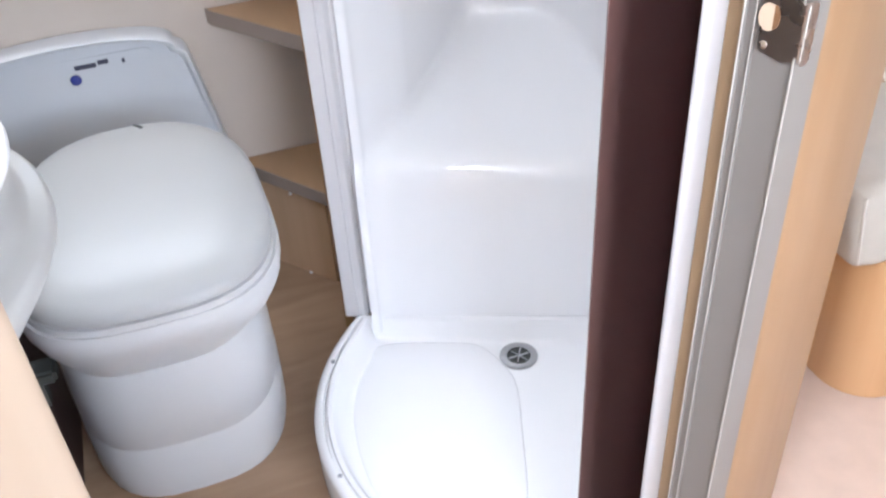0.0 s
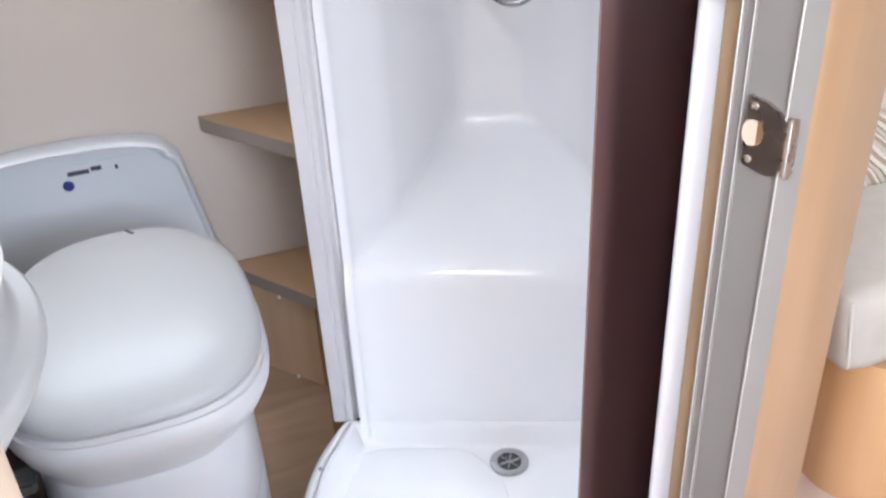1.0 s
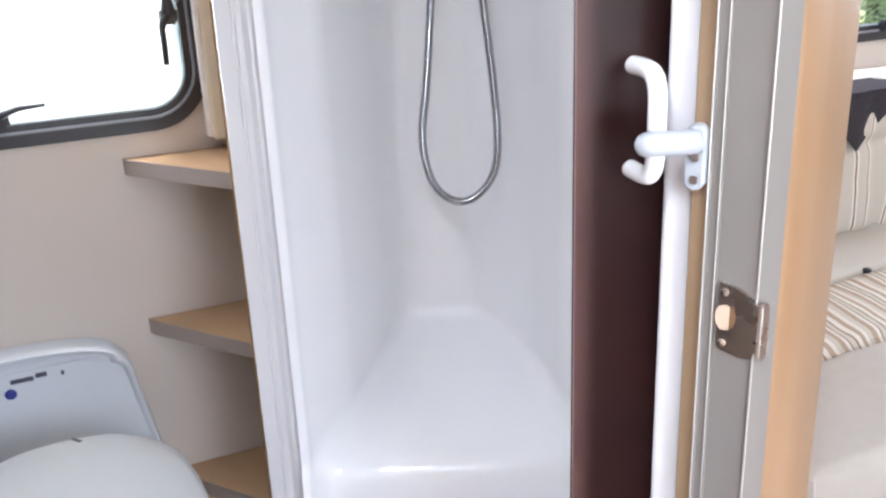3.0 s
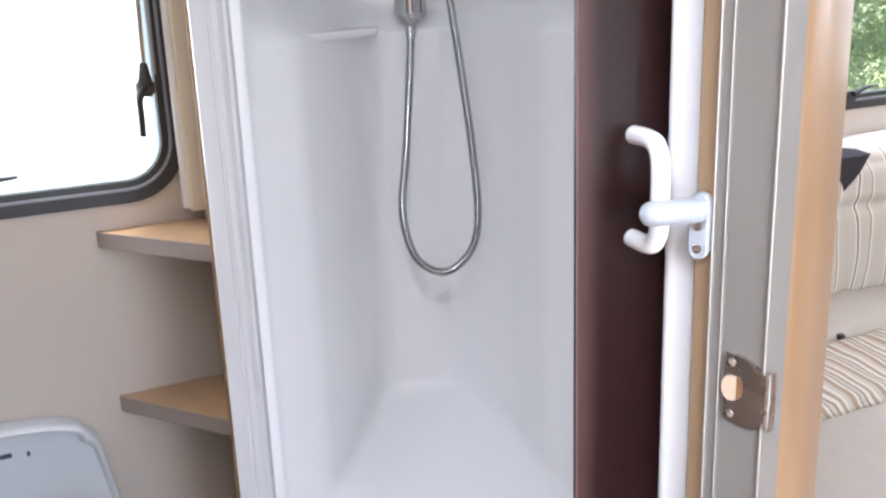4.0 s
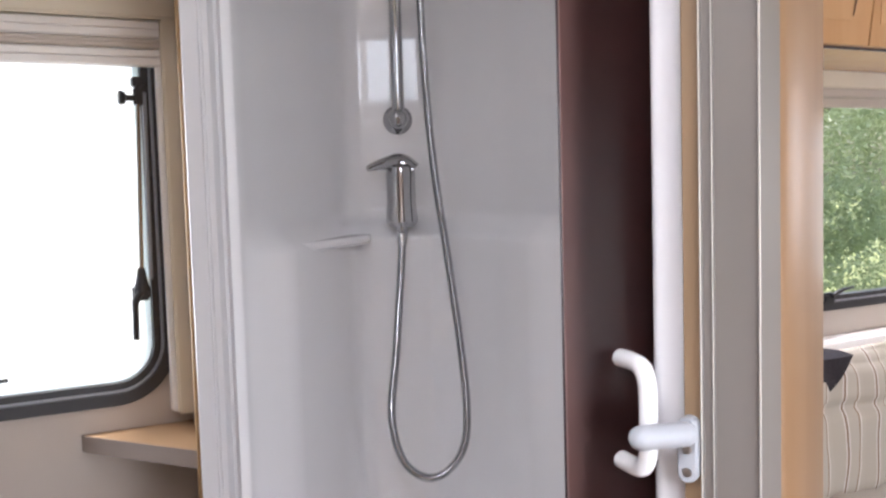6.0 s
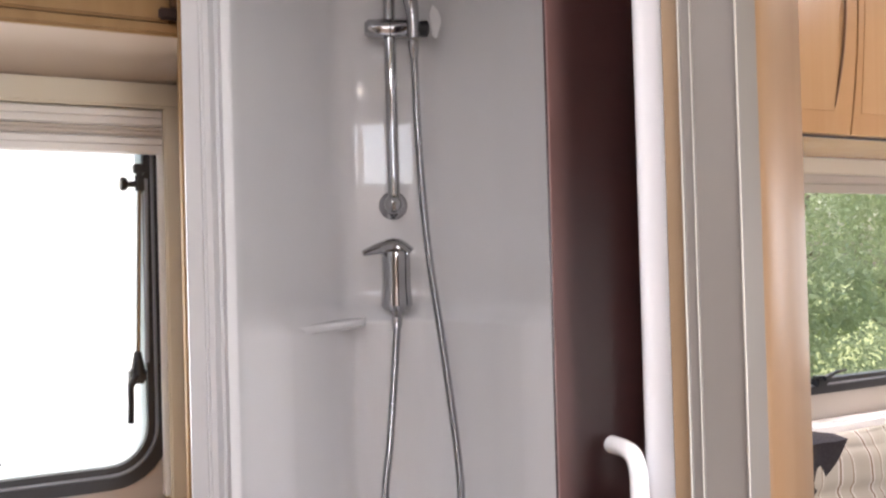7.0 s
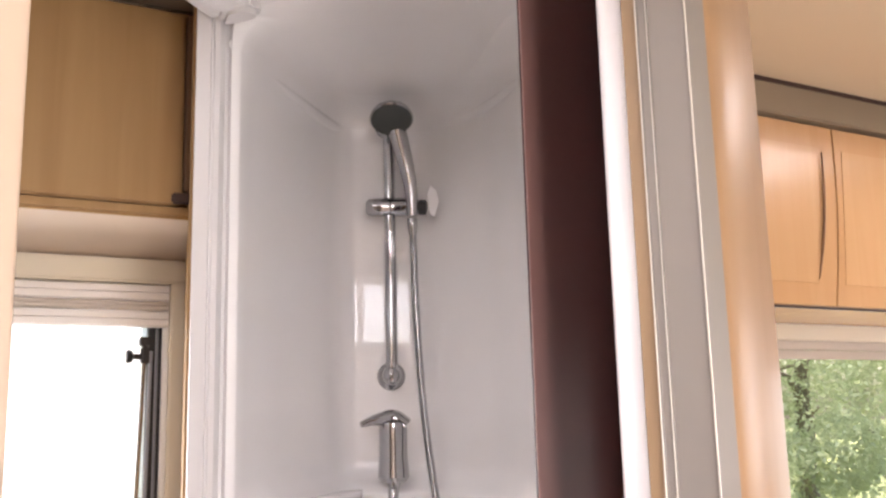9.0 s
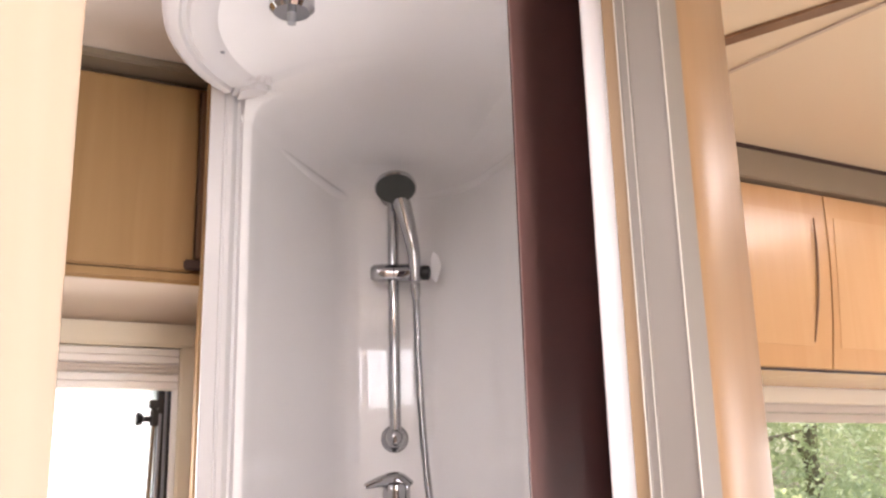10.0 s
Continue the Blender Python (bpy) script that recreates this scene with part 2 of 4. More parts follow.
_n.links.new(_m.outputs[0], _n.nodes["Material Output"].inputs[0])

# ---------------------------------------------------------------- mesh helpers


def part(name, bm, mat, parent=None, label="", smooth=True, sharp=35):
    bmesh.ops.recalc_face_normals(bm, faces=bm.faces)
    me = bpy.data.meshes.new(name)
    bm.to_mesh(me)
    bm.free()
    me.materials.append(mat)
    if smooth:
        me.polygons.foreach_set("use_smooth", [True] * len(me.polygons))
        me.set_sharp_from_angle(angle=radians(sharp))
    ob = new(name, me)
    if parent:
        ob.parent = parent
        ob.matrix_parent_inverse = parent.matrix_basis.inverted()
    if label:
        tagged(ob, label)
    return ob


def thing(name, label, category, at=(0, 0, 0), group="", kind=""):
    ob = new(name)
    ob.empty_display_size = 0.05
    ob.location = at
    return tagged(ob, label, category, group, kind)


def grid(rows, closed_u=False, closed_v=False, caps=False):
    """A skin over rows of points (equal counts)."""
    bm = bmesh.new()
    vs = [[bm.verts.new(p) for p in r] for r in rows]
    n, k = len(vs), len(vs[0])
    for i in range(n if closed_v else n - 1):
        for j in range(k if closed_u else k - 1):
            q = [vs[i][j], vs[i][(j + 1) % k], vs[(i + 1) % n][(j + 1) % k], vs[(i + 1) % n][j]]
            q = list(dict.fromkeys(q))
            if len(q) > 2:
                bm.faces.new(q)
    if caps:
        bm.faces.new(vs[0])
        bm.faces.new(vs[-1])
    return bm


def prism(pts, z0, z1, bevel=0.0, seg=2):
    """A plan polygon drawn up from z0 to z1."""
    bm = bmesh.new()
    a = [bm.verts.new((x, y, z0)) for x, y in pts]
    b = [bm.verts.new((x, y, z1)) for x, y in pts]
    n = len(pts)
    bm.faces.new(a)
    bm.faces.new(b)
    for i in range(n):
        bm.faces.new((a[i], a[(i + 1) % n], b[(i + 1) % n], b[i]))
    if bevel:
        bmesh.ops.bevel(bm, geom=list(bm.edges), offset=bevel, segments=seg, affect="EDGES", clamp_overlap=True)
    return bm


def box(x0, x1, y0, y1, z0, z1, bevel=0.0, seg=2):
    return prism([(x0, y0), (x1, y0), (x1, y1), (x0, y1)], z0, z1, bevel, seg)


def smooth_path(pts, per=6, closed=False):
    """Catmull-Rom through points."""
    p = [Vector(q) for q in pts]
    n = len(p)
    out = []
    for i in range(n if closed else n - 1):
        g = (lambda k: p[k % n]) if closed else (lambda k: p[max(0, min(n - 1, k))])
        p0, p1, p2, p3 = g(i - 1), g(i), g(i + 1), g(i + 2)
        for s in range(per):
            t = s / per
            out.append(0.5 * (2 * p1 + (p2 - p0) * t + (2 * p0 - 5 * p1 + 4 * p2 - p3) * t * t + (3 * p1 - p0 - 3 * p2 + p3) * t ** 3))
    if not closed:
        out.append(p[-1])
    return out


def tube(path, r, sides=12, rib=0.0, pitch=0.0, caps=True):
    """A round bar along a path; r may be a list; rib and pitch give a ribbed hose."""
    path = [Vector(p) for p in path]
    if pitch:
        fine, left = [path[0]], pitch
        for a, b in zip(path, path[1:]):
            d, at = (b - a).length, 0.0
            while d - at >= left:
                at += left
                fine.append(a.lerp(b, at / d))
                left = pitch
            left -= d - at
        path = fine
    rows, side = [], None
    for i, p in enumerate(path):
        t = (path[min(i + 1, len(path) - 1)] - path[max(i - 1, 0)]).normalized()
        if side is None:
            side = t.orthogonal().normalized()
        side = (side - t * side.dot(t)).normalized()
        up = t.cross(side)
        rad = r[i] if isinstance(r, (list, tuple)) else r + (rib if i % 2 else 0)
        rows.append([p + (side * math.cos(a) + up * math.sin(a)) * float(rad) for a in np.linspace(0, 2 * math.pi, sides, endpoint=False)])
    return grid(rows, closed_u=True, caps=caps)


def lathe(profile, at=(0, 0, 0), sides=24, axis=(0, 0, 1), caps=True):
    """A turned shape: rows of (radius, height along the axis)."""
    ax = Vector(axis).normalized()
    s = ax.orthogonal().normalized()
    u = ax.cross(s)
    o = Vector(at)
    rows = [[o + ax * float(h) + (s * math.cos(a) + u * math.sin(a)) * max(float(r), 1e-4) for a in np.linspace(0, 2 * math.pi, sides, endpoint=False)] for r, h in profile]
    return grid(rows, closed_u=True, caps=caps)


def joined(*bms):
    """Several bmeshes as one."""
    out = bmesh.new()
    for b in bms:
        me = bpy.data.meshes.new("tmp")
        b.to_mesh(me)
        b.free()
        out.from_mesh(me)
        bpy.data.meshes.remove(me)
    return out


def rounded(x0, x1, z0, z1, r, seg=8):
    """A rounded rectangle's outline as (x, z)."""
    pts = []
    for cx, cz, a0 in ((x1 - r, z1 - r, 0), (x0 + r, z1 - r, 90), (x0 + r, z0 + r, 180), (x1 - r, z0 + r, 270)):
        pts += [(cx + r * math.cos(radians(a0 + 90 * k / seg)), cz + r * math.sin(radians(a0 + 90 * k / seg))) for k in range(seg + 1)]
    return pts


def structure(name, bm, mat, label, category):
    return tagged(part(name, bm, mat, None), label, category, kind="structure")


# ---------------------------------------------------------------- structure
OX, OY = 0.21, 1.342          # back left corner of the shower tray
CU, CV = math.cos(radians(-23)), math.sin(radians(-23))
DW, DR = Vector((0.866, 0.5)), Vector((0.5, -0.866))   # along the doorway, and out of it
JAMB = Vector((0.398, 0.690))
LEFT = Vector((-0.1176, 0.4279))


def sh(u, v):
    """The shower's own plan turned into the room."""
    return OX + u * CU - v * CV, OY + u * CV + v * CU


def jp(s, t=0.0):
    p = JAMB + DR * s + DW * t
    return p.x, p.y


def window_wall(x0, x1, X0, X1, z0, z1, r):
    """A panel from floor to ceiling with a rounded window hole through it."""
    hole, rim = rounded(x0, x1, z0, z1, r), rounded(X0, X1, 0, CEIL, 1e-4)
    rows = [[(x, y, z) for x, z in o] for o, y in ((rim, W), (hole, W), (hole, W + 0.035), (rim, W + 0.035))]
    return grid(rows, closed_u=True, closed_v=True)


WX0, WX1, WZ0, WZ1 = -0.62, 0.208, 0.895, 1.545
LX0, LX1, LZ0, LZ1 = 0.98, 2.60, 0.895, 1.50
structure("floor", box(-1.0, 4.0, -0.5, W, -0.04, 0.0), M_CARPET, "pale pink-beige floor of the lounge aisle", "floor")
structure("washroom_floor", prism([(-0.98, 0.0), (-0.125, 0.42), (0.39, 0.70), (0.70, 1.2), (0.78, W - 0.002), (-0.98, W - 0.002)], -0.001, 0.004), M_FLOOR, "tan wood-look vinyl washroom floor", "floor")
structure("wall_north", joined(window_wall(WX0, WX1, -1.0, 0.60, WZ0, WZ1, 0.095), window_wall(LX0, LX1, 0.60, 2.9, LZ0, LZ1, 0.09), box(2.9, 4.0, W, W + 0.035, 0, CEIL)), M_WALL, "beige vinyl-lined outer wall with window openings", "wall")
structure("wall_west", box(-1.04, -1.0, -0.5, W + 0.035, 0, CEIL), M_WALL, "plain beige end wall", "wall")
structure("wall_east", box(4.0, 4.04, -0.54, W + 0.035, 0, CEIL), M_CREAM, "plain cream front wall", "wall")
south = [(-1.0, 4.0, 0.0, 0.72), (-1.0, 0.08, 0.72, 1.38), (0.56, 0.57, 0.72, 1.38), (1.05, 4.0, 0.72, 1.38), (-1.0, 4.0, 1.38, 1.60), (-1.0, -0.35, 1.60, 1.87), (-0.01, 4.0, 1.60, 1.87), (-1.0, 4.0, 1.87, CEIL)]
structure("wall_south", joined(*[box(x0_, x1_, -0.54, -0.5, z0_, z1_) for x0_, x1_, z0_, z1_ in south]), M_WALL, "beige panelled side wall with window openings", "wall")
# the two lower panes are added to go with the side fill lamps
w3 = thing("window_3", "clear windows in the unseen side wall, the lower two added for fill lamps", "window", (0.5, -0.52, 0.72), kind="structure")
for x0_, x1_, z0_, z1_ in ((0.08, 0.56, 0.72, 1.38), (0.57, 1.05, 0.72, 1.38), (-0.35, -0.01, 1.60, 1.87)):
    part("pane", box(x0_, x1_, -0.524, -0.520, z0_, z1_), M_GLASS, w3).visible_shadow = False
holes = ((-0.61, -0.23, -0.31, 0.07), (1.61, 2.19, 0.59, 1.01))      # openings for the added aisle rooflight and for the lounge rooflight
slabs, edge = [], -1.0
for x0_, x1_, y0_, y1_ in holes:
    slabs += [box(edge, x0_, -0.54, W + 0.035, CEIL, CEIL + 0.04), box(x0_, x1_, -0.54, y0_, CEIL, CEIL + 0.04), box(x0_, x1_, y1_, W + 0.035, CEIL, CEIL + 0.04)]
    edge = x1_
structure("ceiling", joined(*slabs, box(edge, 4.0, -0.54, W + 0.035, CEIL, CEIL + 0.04)), M_CEIL, "warm beige lining of the ceiling", "ceiling")


def rooflight(x0, x1, y0, y1, label):
    roof = thing("rooflight", label, "rooflight", ((x0 + x1) / 2, (y0 + y1) / 2, CEIL), kind="structure")
    bars = ((x0 - 0.03, x0, y0 - 0.03, y1 + 0.03), (x1, x1 + 0.03, y0 - 0.03, y1 + 0.03), (x0, x1, y0 - 0.03, y0), (x0, x1, y1, y1 + 0.03))
    part("frame", joined(*[box(*b_, CEIL - 0.012, CEIL - 0.001, 0.003) for b_ in bars]), M_PLASTIC, roof)
    part("dome", box(x0 - 0.02, x1 + 0.02, y0 - 0.02, y1 + 0.02, CEIL + 0.045, CEIL + 0.05), M_FROST, roof, "frosted acrylic dome").visible_shadow = False


# unseen panel added around the washroom fill lamp
fill_panel = thing("fill_light_panel", "frosted panel in a white frame, added for the washroom fill lamp", "ceiling light", (-0.35, 0.82, 1.95))
part("frame", joined(box(-0.58, -0.555, 0.59, 1.05, 1.948, 1.9645, 0.003), box(-0.145, -0.12, 0.59, 1.05, 1.948, 1.9645, 0.003), box(-0.555, -0.145, 0.59, 0.615, 1.948, 1.9645, 0.003), box(-0.555, -0.145, 1.025, 1.05, 1.948, 1.9645, 0.003)), M_PLASTIC, fill_panel)
part("diffuser", box(-0.555, -0.145, 0.615, 1.025, 1.9585, 1.9640), M_FROST, fill_panel, "frosted diffuser")

for hole, label_ in zip(holes, ("square rooflight with a white frame in the aisle ceiling", "wide rooflight with a white frame in the lounge ceiling")):
    rooflight(*hole, label_)
structure("washroom_ceiling", prism([(-0.98, 0.02), (-0.10, 0.45), (0.36, 0.72), (0.55, 0.9), (0.60, W - 0.004), (-0.98, W - 0.004)], CEIL - 0.005, CEIL - 0.001), M_CEILW, "pale pinkish lining of the washroom ceiling", "ceiling")

# wall left of the doorway, with the pale wood door edge
a = LEFT - DW * 1.0
structure("wall_doorway", joined(prism([tuple(LEFT), tuple(LEFT - DR * 0.03), tuple(a - DR * 0.03), tuple(a)], 0, CEIL, 0.003)), M_DOORSIDE, "pale beech panel beside the washroom doorway", "wall")
structure("door_header", prism([tuple(LEFT), jp(0.066), jp(0.03), tuple(LEFT - DR * 0.03)], 1.90, CEIL - 0.001), M_BEECH, "beech header over the doorway", "wall")
# partition between shower and lounge
structure("wall_partition", prism([(0.560, 0.775), (0.652, 0.800), (0.715, 1.0), (0.80, 1.3), (0.80, W - 0.001), (0.765, W - 0.001), (0.765, 1.31), (0.67, 1.02)], 0, CEIL - 0.001), M_BEECH2, "beech-faced partition between shower and lounge", "wall")

# ---------------------------------------------------------------- door frame at the right of the doorway
jamb = thing("door_frame", "washroom door frame of champagne aluminium and rounded beech", "door frame", (*jp(0.05, 0.01), 0), kind="structure")
H1 = 1.90
part("wood_strip", prism([jp(0.0105, 0.002), jp(0.0245, 0.003), jp(0.0245, 0.05), jp(0.0105, 0.05)], 0, H1, 0.0008, 1), M_STRIP, jamb, "honey oak strip inside the frame")
part("channel", prism([jp(0.0246, 0.002), jp(0.0250, -0.0016), jp(0.0258, -0.0022), jp(0.0268, -0.0016), jp(0.0276, 0.0012), jp(0.0340, 0.0016), jp(0.0346, -0.0004), jp(0.0360, -0.0004), jp(0.0366, 0.0030), jp(0.0700, 0.0030), jp(0.0706, 0.0006), jp(0.0726, 0.0004), jp(0.0734, 0.0040), jp(0.0816, 0.0275), jp(0.0800, 0.0300), jp(0.0246, 0.0300)], 0, H1), M_METAL, jamb, "champagne-grey aluminium channel", sharp=20)
for s0, s1, t0 in ((0.0252, 0.0266, -0.0026), (0.0348, 0.0358, -0.0010), (0.0708, 0.0726, -0.0002)):
    part("lip", prism([jp(s0, 0.004), jp(s0, t0), jp(s1, t0), jp(s1, 0.004)], 0, H1, 0.0004, 1), M_METAL_EDGE, jamb, "thin bright aluminium lip")
post = [jp(0.0812, 0.0285), jp(0.0850, 0.036), jp(0.0895, 0.058), jp(0.0912, 0.098), jp(0.0888, 0.150), jp(0.0830, 0.210), jp(0.0765, 0.250), jp(0.0655, 0.275), jp(0.045, 0.285)]
post = [tuple(p) for p in smooth_path([(x, y, 0) for x, y in post], 4)]
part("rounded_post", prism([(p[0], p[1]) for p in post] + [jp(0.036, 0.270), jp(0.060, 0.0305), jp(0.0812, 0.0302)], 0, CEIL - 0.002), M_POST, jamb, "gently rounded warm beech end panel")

# strike plate
strike = thing("strike_plate", "nickel door strike plate with two screws on the frame", "strike plate", (*jp(0.05), 0.884))


def jamb_slab(outline, t0, t1):
    """A flat piece on the frame's inner face, from an outline of (along, height)."""
    return grid([[(*jp(s_, t0), z_) for s_, z_ in outline], [(*jp(s_, t1), z_) for s_, z_ in outline]], closed_u=True, caps=True)


so = [(0.0405, 0.857), (0.0405, 0.911), (0.0425, 0.914), (0.0560, 0.911), (0.0650, 0.906), (0.0735, 0.898), (0.0735, 0.858), (0.0690, 0.851), (0.0620, 0.849), (0.0425, 0.855)]
part("plate", jamb_slab(so, 0.0030, -0.0012), M_STEEL, strike, sharp=60)
lip = []
for s_, t_, z0_, z1_ in ((0.0728, -0.0013, 0.857, 0.899), (0.0748, -0.0016, 0.853, 0.901), (0.0768, -0.0008, 0.850, 0.902), (0.0782, 0.0012, 0.849, 0.902), (0.0790, 0.0042, 0.850, 0.901), (0.0793, 0.0080, 0.852, 0.899)):
    lip.append([(*jp(s_, t_), z0_), (*jp(s_, t_), z1_), (*jp(s_ + 0.0008, t_ + 0.0010), z1_), (*jp(s_ + 0.0008, t_ + 0.0010), z0_)])
part("curved_lip", grid(lip, closed_u=True, caps=True), M_STEEL, strike, "curved nickel lip", sharp=60)
# light caught by the lip's bend, put in as a brighter strip
part("lip_highlight", prism([jp(0.0764, -0.0022), jp(0.0776, -0.0020), jp(0.0776, -0.0002), jp(0.0764, -0.0006)], 0.853, 0.899, 0.0003, 1), M_METAL_EDGE, strike, "bright strip standing for the highlight on the lip")
hole = [(0.0465 + 0.0085 * math.cos(a_), 0.8835 + 0.0115 * math.sin(a_)) for a_ in np.linspace(0, 2 * math.pi, 24, endpoint=False)]
part("latch_hole", jamb_slab(hole, -0.0010, -0.0015), M_BEECH, strike, "hole showing pale wood behind")
# flat sliver that paints the shade inside the hole
hole2 = [(0.0495 + 0.0065 * math.cos(a_), 0.8840 + 0.0110 * math.sin(a_)) for a_ in np.linspace(-1.4, 1.4, 12)]
part("hole_shade", jamb_slab(hole2, -0.0014, -0.0018), M_STILE, strike, "brown sliver standing for the shade inside the latch hole")
for z in (0.860, 0.906):
    part("screw", lathe([(0.0038, 0), (0.0035, 0.001), (0.0012, 0.0016), (0, 0.0010)], (*jp(0.0455, -0.0011), z), 12, (-DW.x, -DW.y, 0)), M_BRIGHT, strike)

# ---------------------------------------------------------------- shower tray, mould and header
CX, CY = 0.421, 1.039       # middle of the curved header and door
TY, RT = 1.055, 0.375       # middle line and radius of the tray
shower = thing("shower_cubicle", "white moulded acrylic shower cubicle with a curved tray and corner post", "shower", (CX, CY, 0))


def reach(a, R):
    """How far the tray goes from its middle in direction a."""
    dx, dy = math.cos(a), math.sin(a)
    best = R
    nx, ny = -CV, CU                       # out through the back line
    k = dx * nx + dy * ny
    d0 = (OX - CX) * nx + (OY - TY) * ny - 0.004
    if k > 1e-6:
        best = min(best, d0 / k)
    for px, py, qx, qy in ((0.64, 1.02, 0.892, -0.452), (0.60, 1.2, 0.999, -0.05), (0.405, 0.735, 0.5, -0.866)):
        k = dx * qx + dy * qy
        d0 = (px - CX) * qx + (py - TY) * qy
        if k > 1e-6:
            best = min(best, d0 / k)
    return best


ang = np.linspace(0, 2 * math.pi, 120, endpoint=False)


clip = np.array([0.4 if reach(t, RT) < RT - 1e-4 else 1.0 for t in ang])
clip = np.mean([np.roll(clip, k) for k in range(-3, 4)], 0)


def ring(off, z, R=RT):
    return [(CX + (reach(t, R) - off * f) * math.cos(t), TY + (reach(t, R) - off * f) * math.sin(t), z) for t, f in zip(ang, clip)]


rows = [ring(0, 0.005), ring(0, 0.070), ring(0.004, 0.078), ring(0.012, 0.080), ring(0.0150, 0.0790), ring(0.0165, 0.0700), ring(0.0215, 0.0700), ring(0.0230, 0.0795), ring(0.030, 0.078), ring(0.036, 0.066), ring(0.046, 0.040), ring(0.056, 0.033), ring(0.075, 0.0285), ring(0.12, 0.028)]
inner = [[(CX + (x - CX) * k, TY + (y - TY) * k, 0.028) for x, y, z in rows[-1]] for k in (0.6, 0.2, 0.002)]
part("tray", grid(rows + inner, closed_u=True), M_MOULD, shower, "white tray with a rounded rim", sharp=50)
fl = smooth_path([(x, y, 0) for x, y in ((0.228, 1.300), (0.310, 1.270), (0.372, 1.240), (0.392, 1.205), (0.404, 1.160), (0.402, 1.110), (0.366, 1.000), (0.328, 0.895), (0.29, 0.83), (0.23, 0.80), (0.165, 0.84), (0.122, 0.93), (0.108, 1.04), (0.120, 1.15), (0.155, 1.245), (0.188, 1.290))], 6, closed=True)
fm = sum(fl, Vector()) / len(fl)
part("tray_floor_panel", grid([[(fm.x + (p.x - fm.x) * k, fm.y + (p.y - fm.y) * k, z) for p in fl] for k, z in ((1.0, 0.0275), (0.994, 0.0318), (0.980, 0.0330), (0.5, 0.0330), (0.002, 0.0330))], closed_u=True), M_MOULD, shower, "slightly raised tray floor panel", sharp=60)
for t in (math.atan2(1.250 - TY, 0.104 - CX), math.atan2(0.998 - TY, 0.05 - CX)):
    part("rim_screw", lathe([(0.004, 0), (0.0035, 0.0015), (0, 0.0015)], (CX + 0.360 * math.cos(t), TY + 0.360 * math.sin(t), 0.0795), 10), M_GREYP, shower)

# walls of the mould: one plan curve, pulled in at the wheel-arch box below and at the ledge
plan = [(0.0060, -0.006), (0.0160, 0.000), (0.0212, 0.015), (0.036, 0.08), (0.068, 0.187), (0.104, 0.29), (0.132, 0.362), (0.155, 0.400), (0.180, 0.412), (0.205, 0.413), (0.245, 0.413), (0.29, 0.413), (0.315, 0.411), (0.345, 0.396), (0.385, 0.355), (0.418, 0.30), (0.44, 0.24), (0.463, 0.15), (0.49, 0.0), (0.51, -0.167), (0.488, -0.36)]
plan = smooth_path([(u, v, 0) for u, v in plan], 5)


def depth_at(z):
    """How far back the wall may stand at a height."""
    pts = ((0.05, -0.012), (0.085, -0.004), (0.345, 0.004), (0.370, 0.009), (0.386, 0.020), (0.398, 0.040), (0.410, 0.076), (0.440, 0.20), (0.462, 0.298), (0.476, 0.345), (0.488, 0.378), (0.502, 0.408), (0.53, 0.45), (2.0, 0.47))
    return float(np.interp(z, [p[0] for p in pts], [p[1] for p in pts]))


levels = [0.05, 0.085, 0.09, 0.2, 0.3, 0.345, 0.358, 0.37, 0.38, 0.388, 0.394, 0.400, 0.406, 0.412, 0.425, 0.44, 0.452, 0.462, 0.470, 0.478, 0.488, 0.50, 0.515, 0.54, 0.6, 0.8, 1.0, 1.135, 1.140, 1.144, 1.147, 1.15, 1.154, 1.158, 1.164, 1.170, 1.176, 1.183, 1.19, 1.198, 1.206, 1.22, 1.25, 1.4, 1.6, 1.78, 1.83]


def soft_min(a, b, k=0.02):
    h = max(0.0, min(1.0, 0.5 + 0.5 * (b - a) / k))
    return b + (a - b) * h - k * h * (1 - h)


def mould_row(z, inset=0.0):
    row = []
    for i, q in enumerate(plan):
        u, v = q.x, q.y
        step = float(np.interp(z, (1.138, 1.147, 1.151, 1.156, 1.168, 1.180, 1.192, 1.21), (0.044, 0.0435, 0.041, 0.036, 0.020, 0.008, 0.002, 0.0)))
        step *= float(np.interp(v, (0.02, 0.12, 0.4), (0.0, 0.7, 1.0)))
        du, dv = 0.26 - u, 0.10 - v
        d = math.hypot(du, dv)
        u, v = u + du / d * step, v + dv / d * step
        v = soft_min(v, depth_at(z), 0.08)
        if inset:                              # drawn in towards the middle for the coved top
            du, dv = 0.26 - u, 0.0 - v
            d = math.hypot(du, dv)
            k = min(1.0, 0.12 + i / 14)
            u, v = u + du / d * inset * k, v + dv / d * inset * k
        row.append((*sh(u, v), z))
    return row


rows = [mould_row(z) for z in levels] + [mould_row(1.852, 0.006), mould_row(1.868, 0.018), mould_row(1.878, 0.038), mould_row(1.885, 0.07)]
part("wall_mould", grid(rows), M_MOULD, shower, "white glossy wall mould with a coved recess", sharp=60)
top = rows[-1]
mid = [(x, y) for x, y, z in top]
# curved header that mirrors the tray's rim
hd = [t for t in np.linspace(math.atan2(1.345 - CY, 0.172 - CX), math.atan2(0.70 - CY, 0.40 - CX) + 2 * math.pi, 60)]


def arc(R, z):
    return [(CX + R * math.cos(t), CY + R * math.sin(t), z) for t in hd]


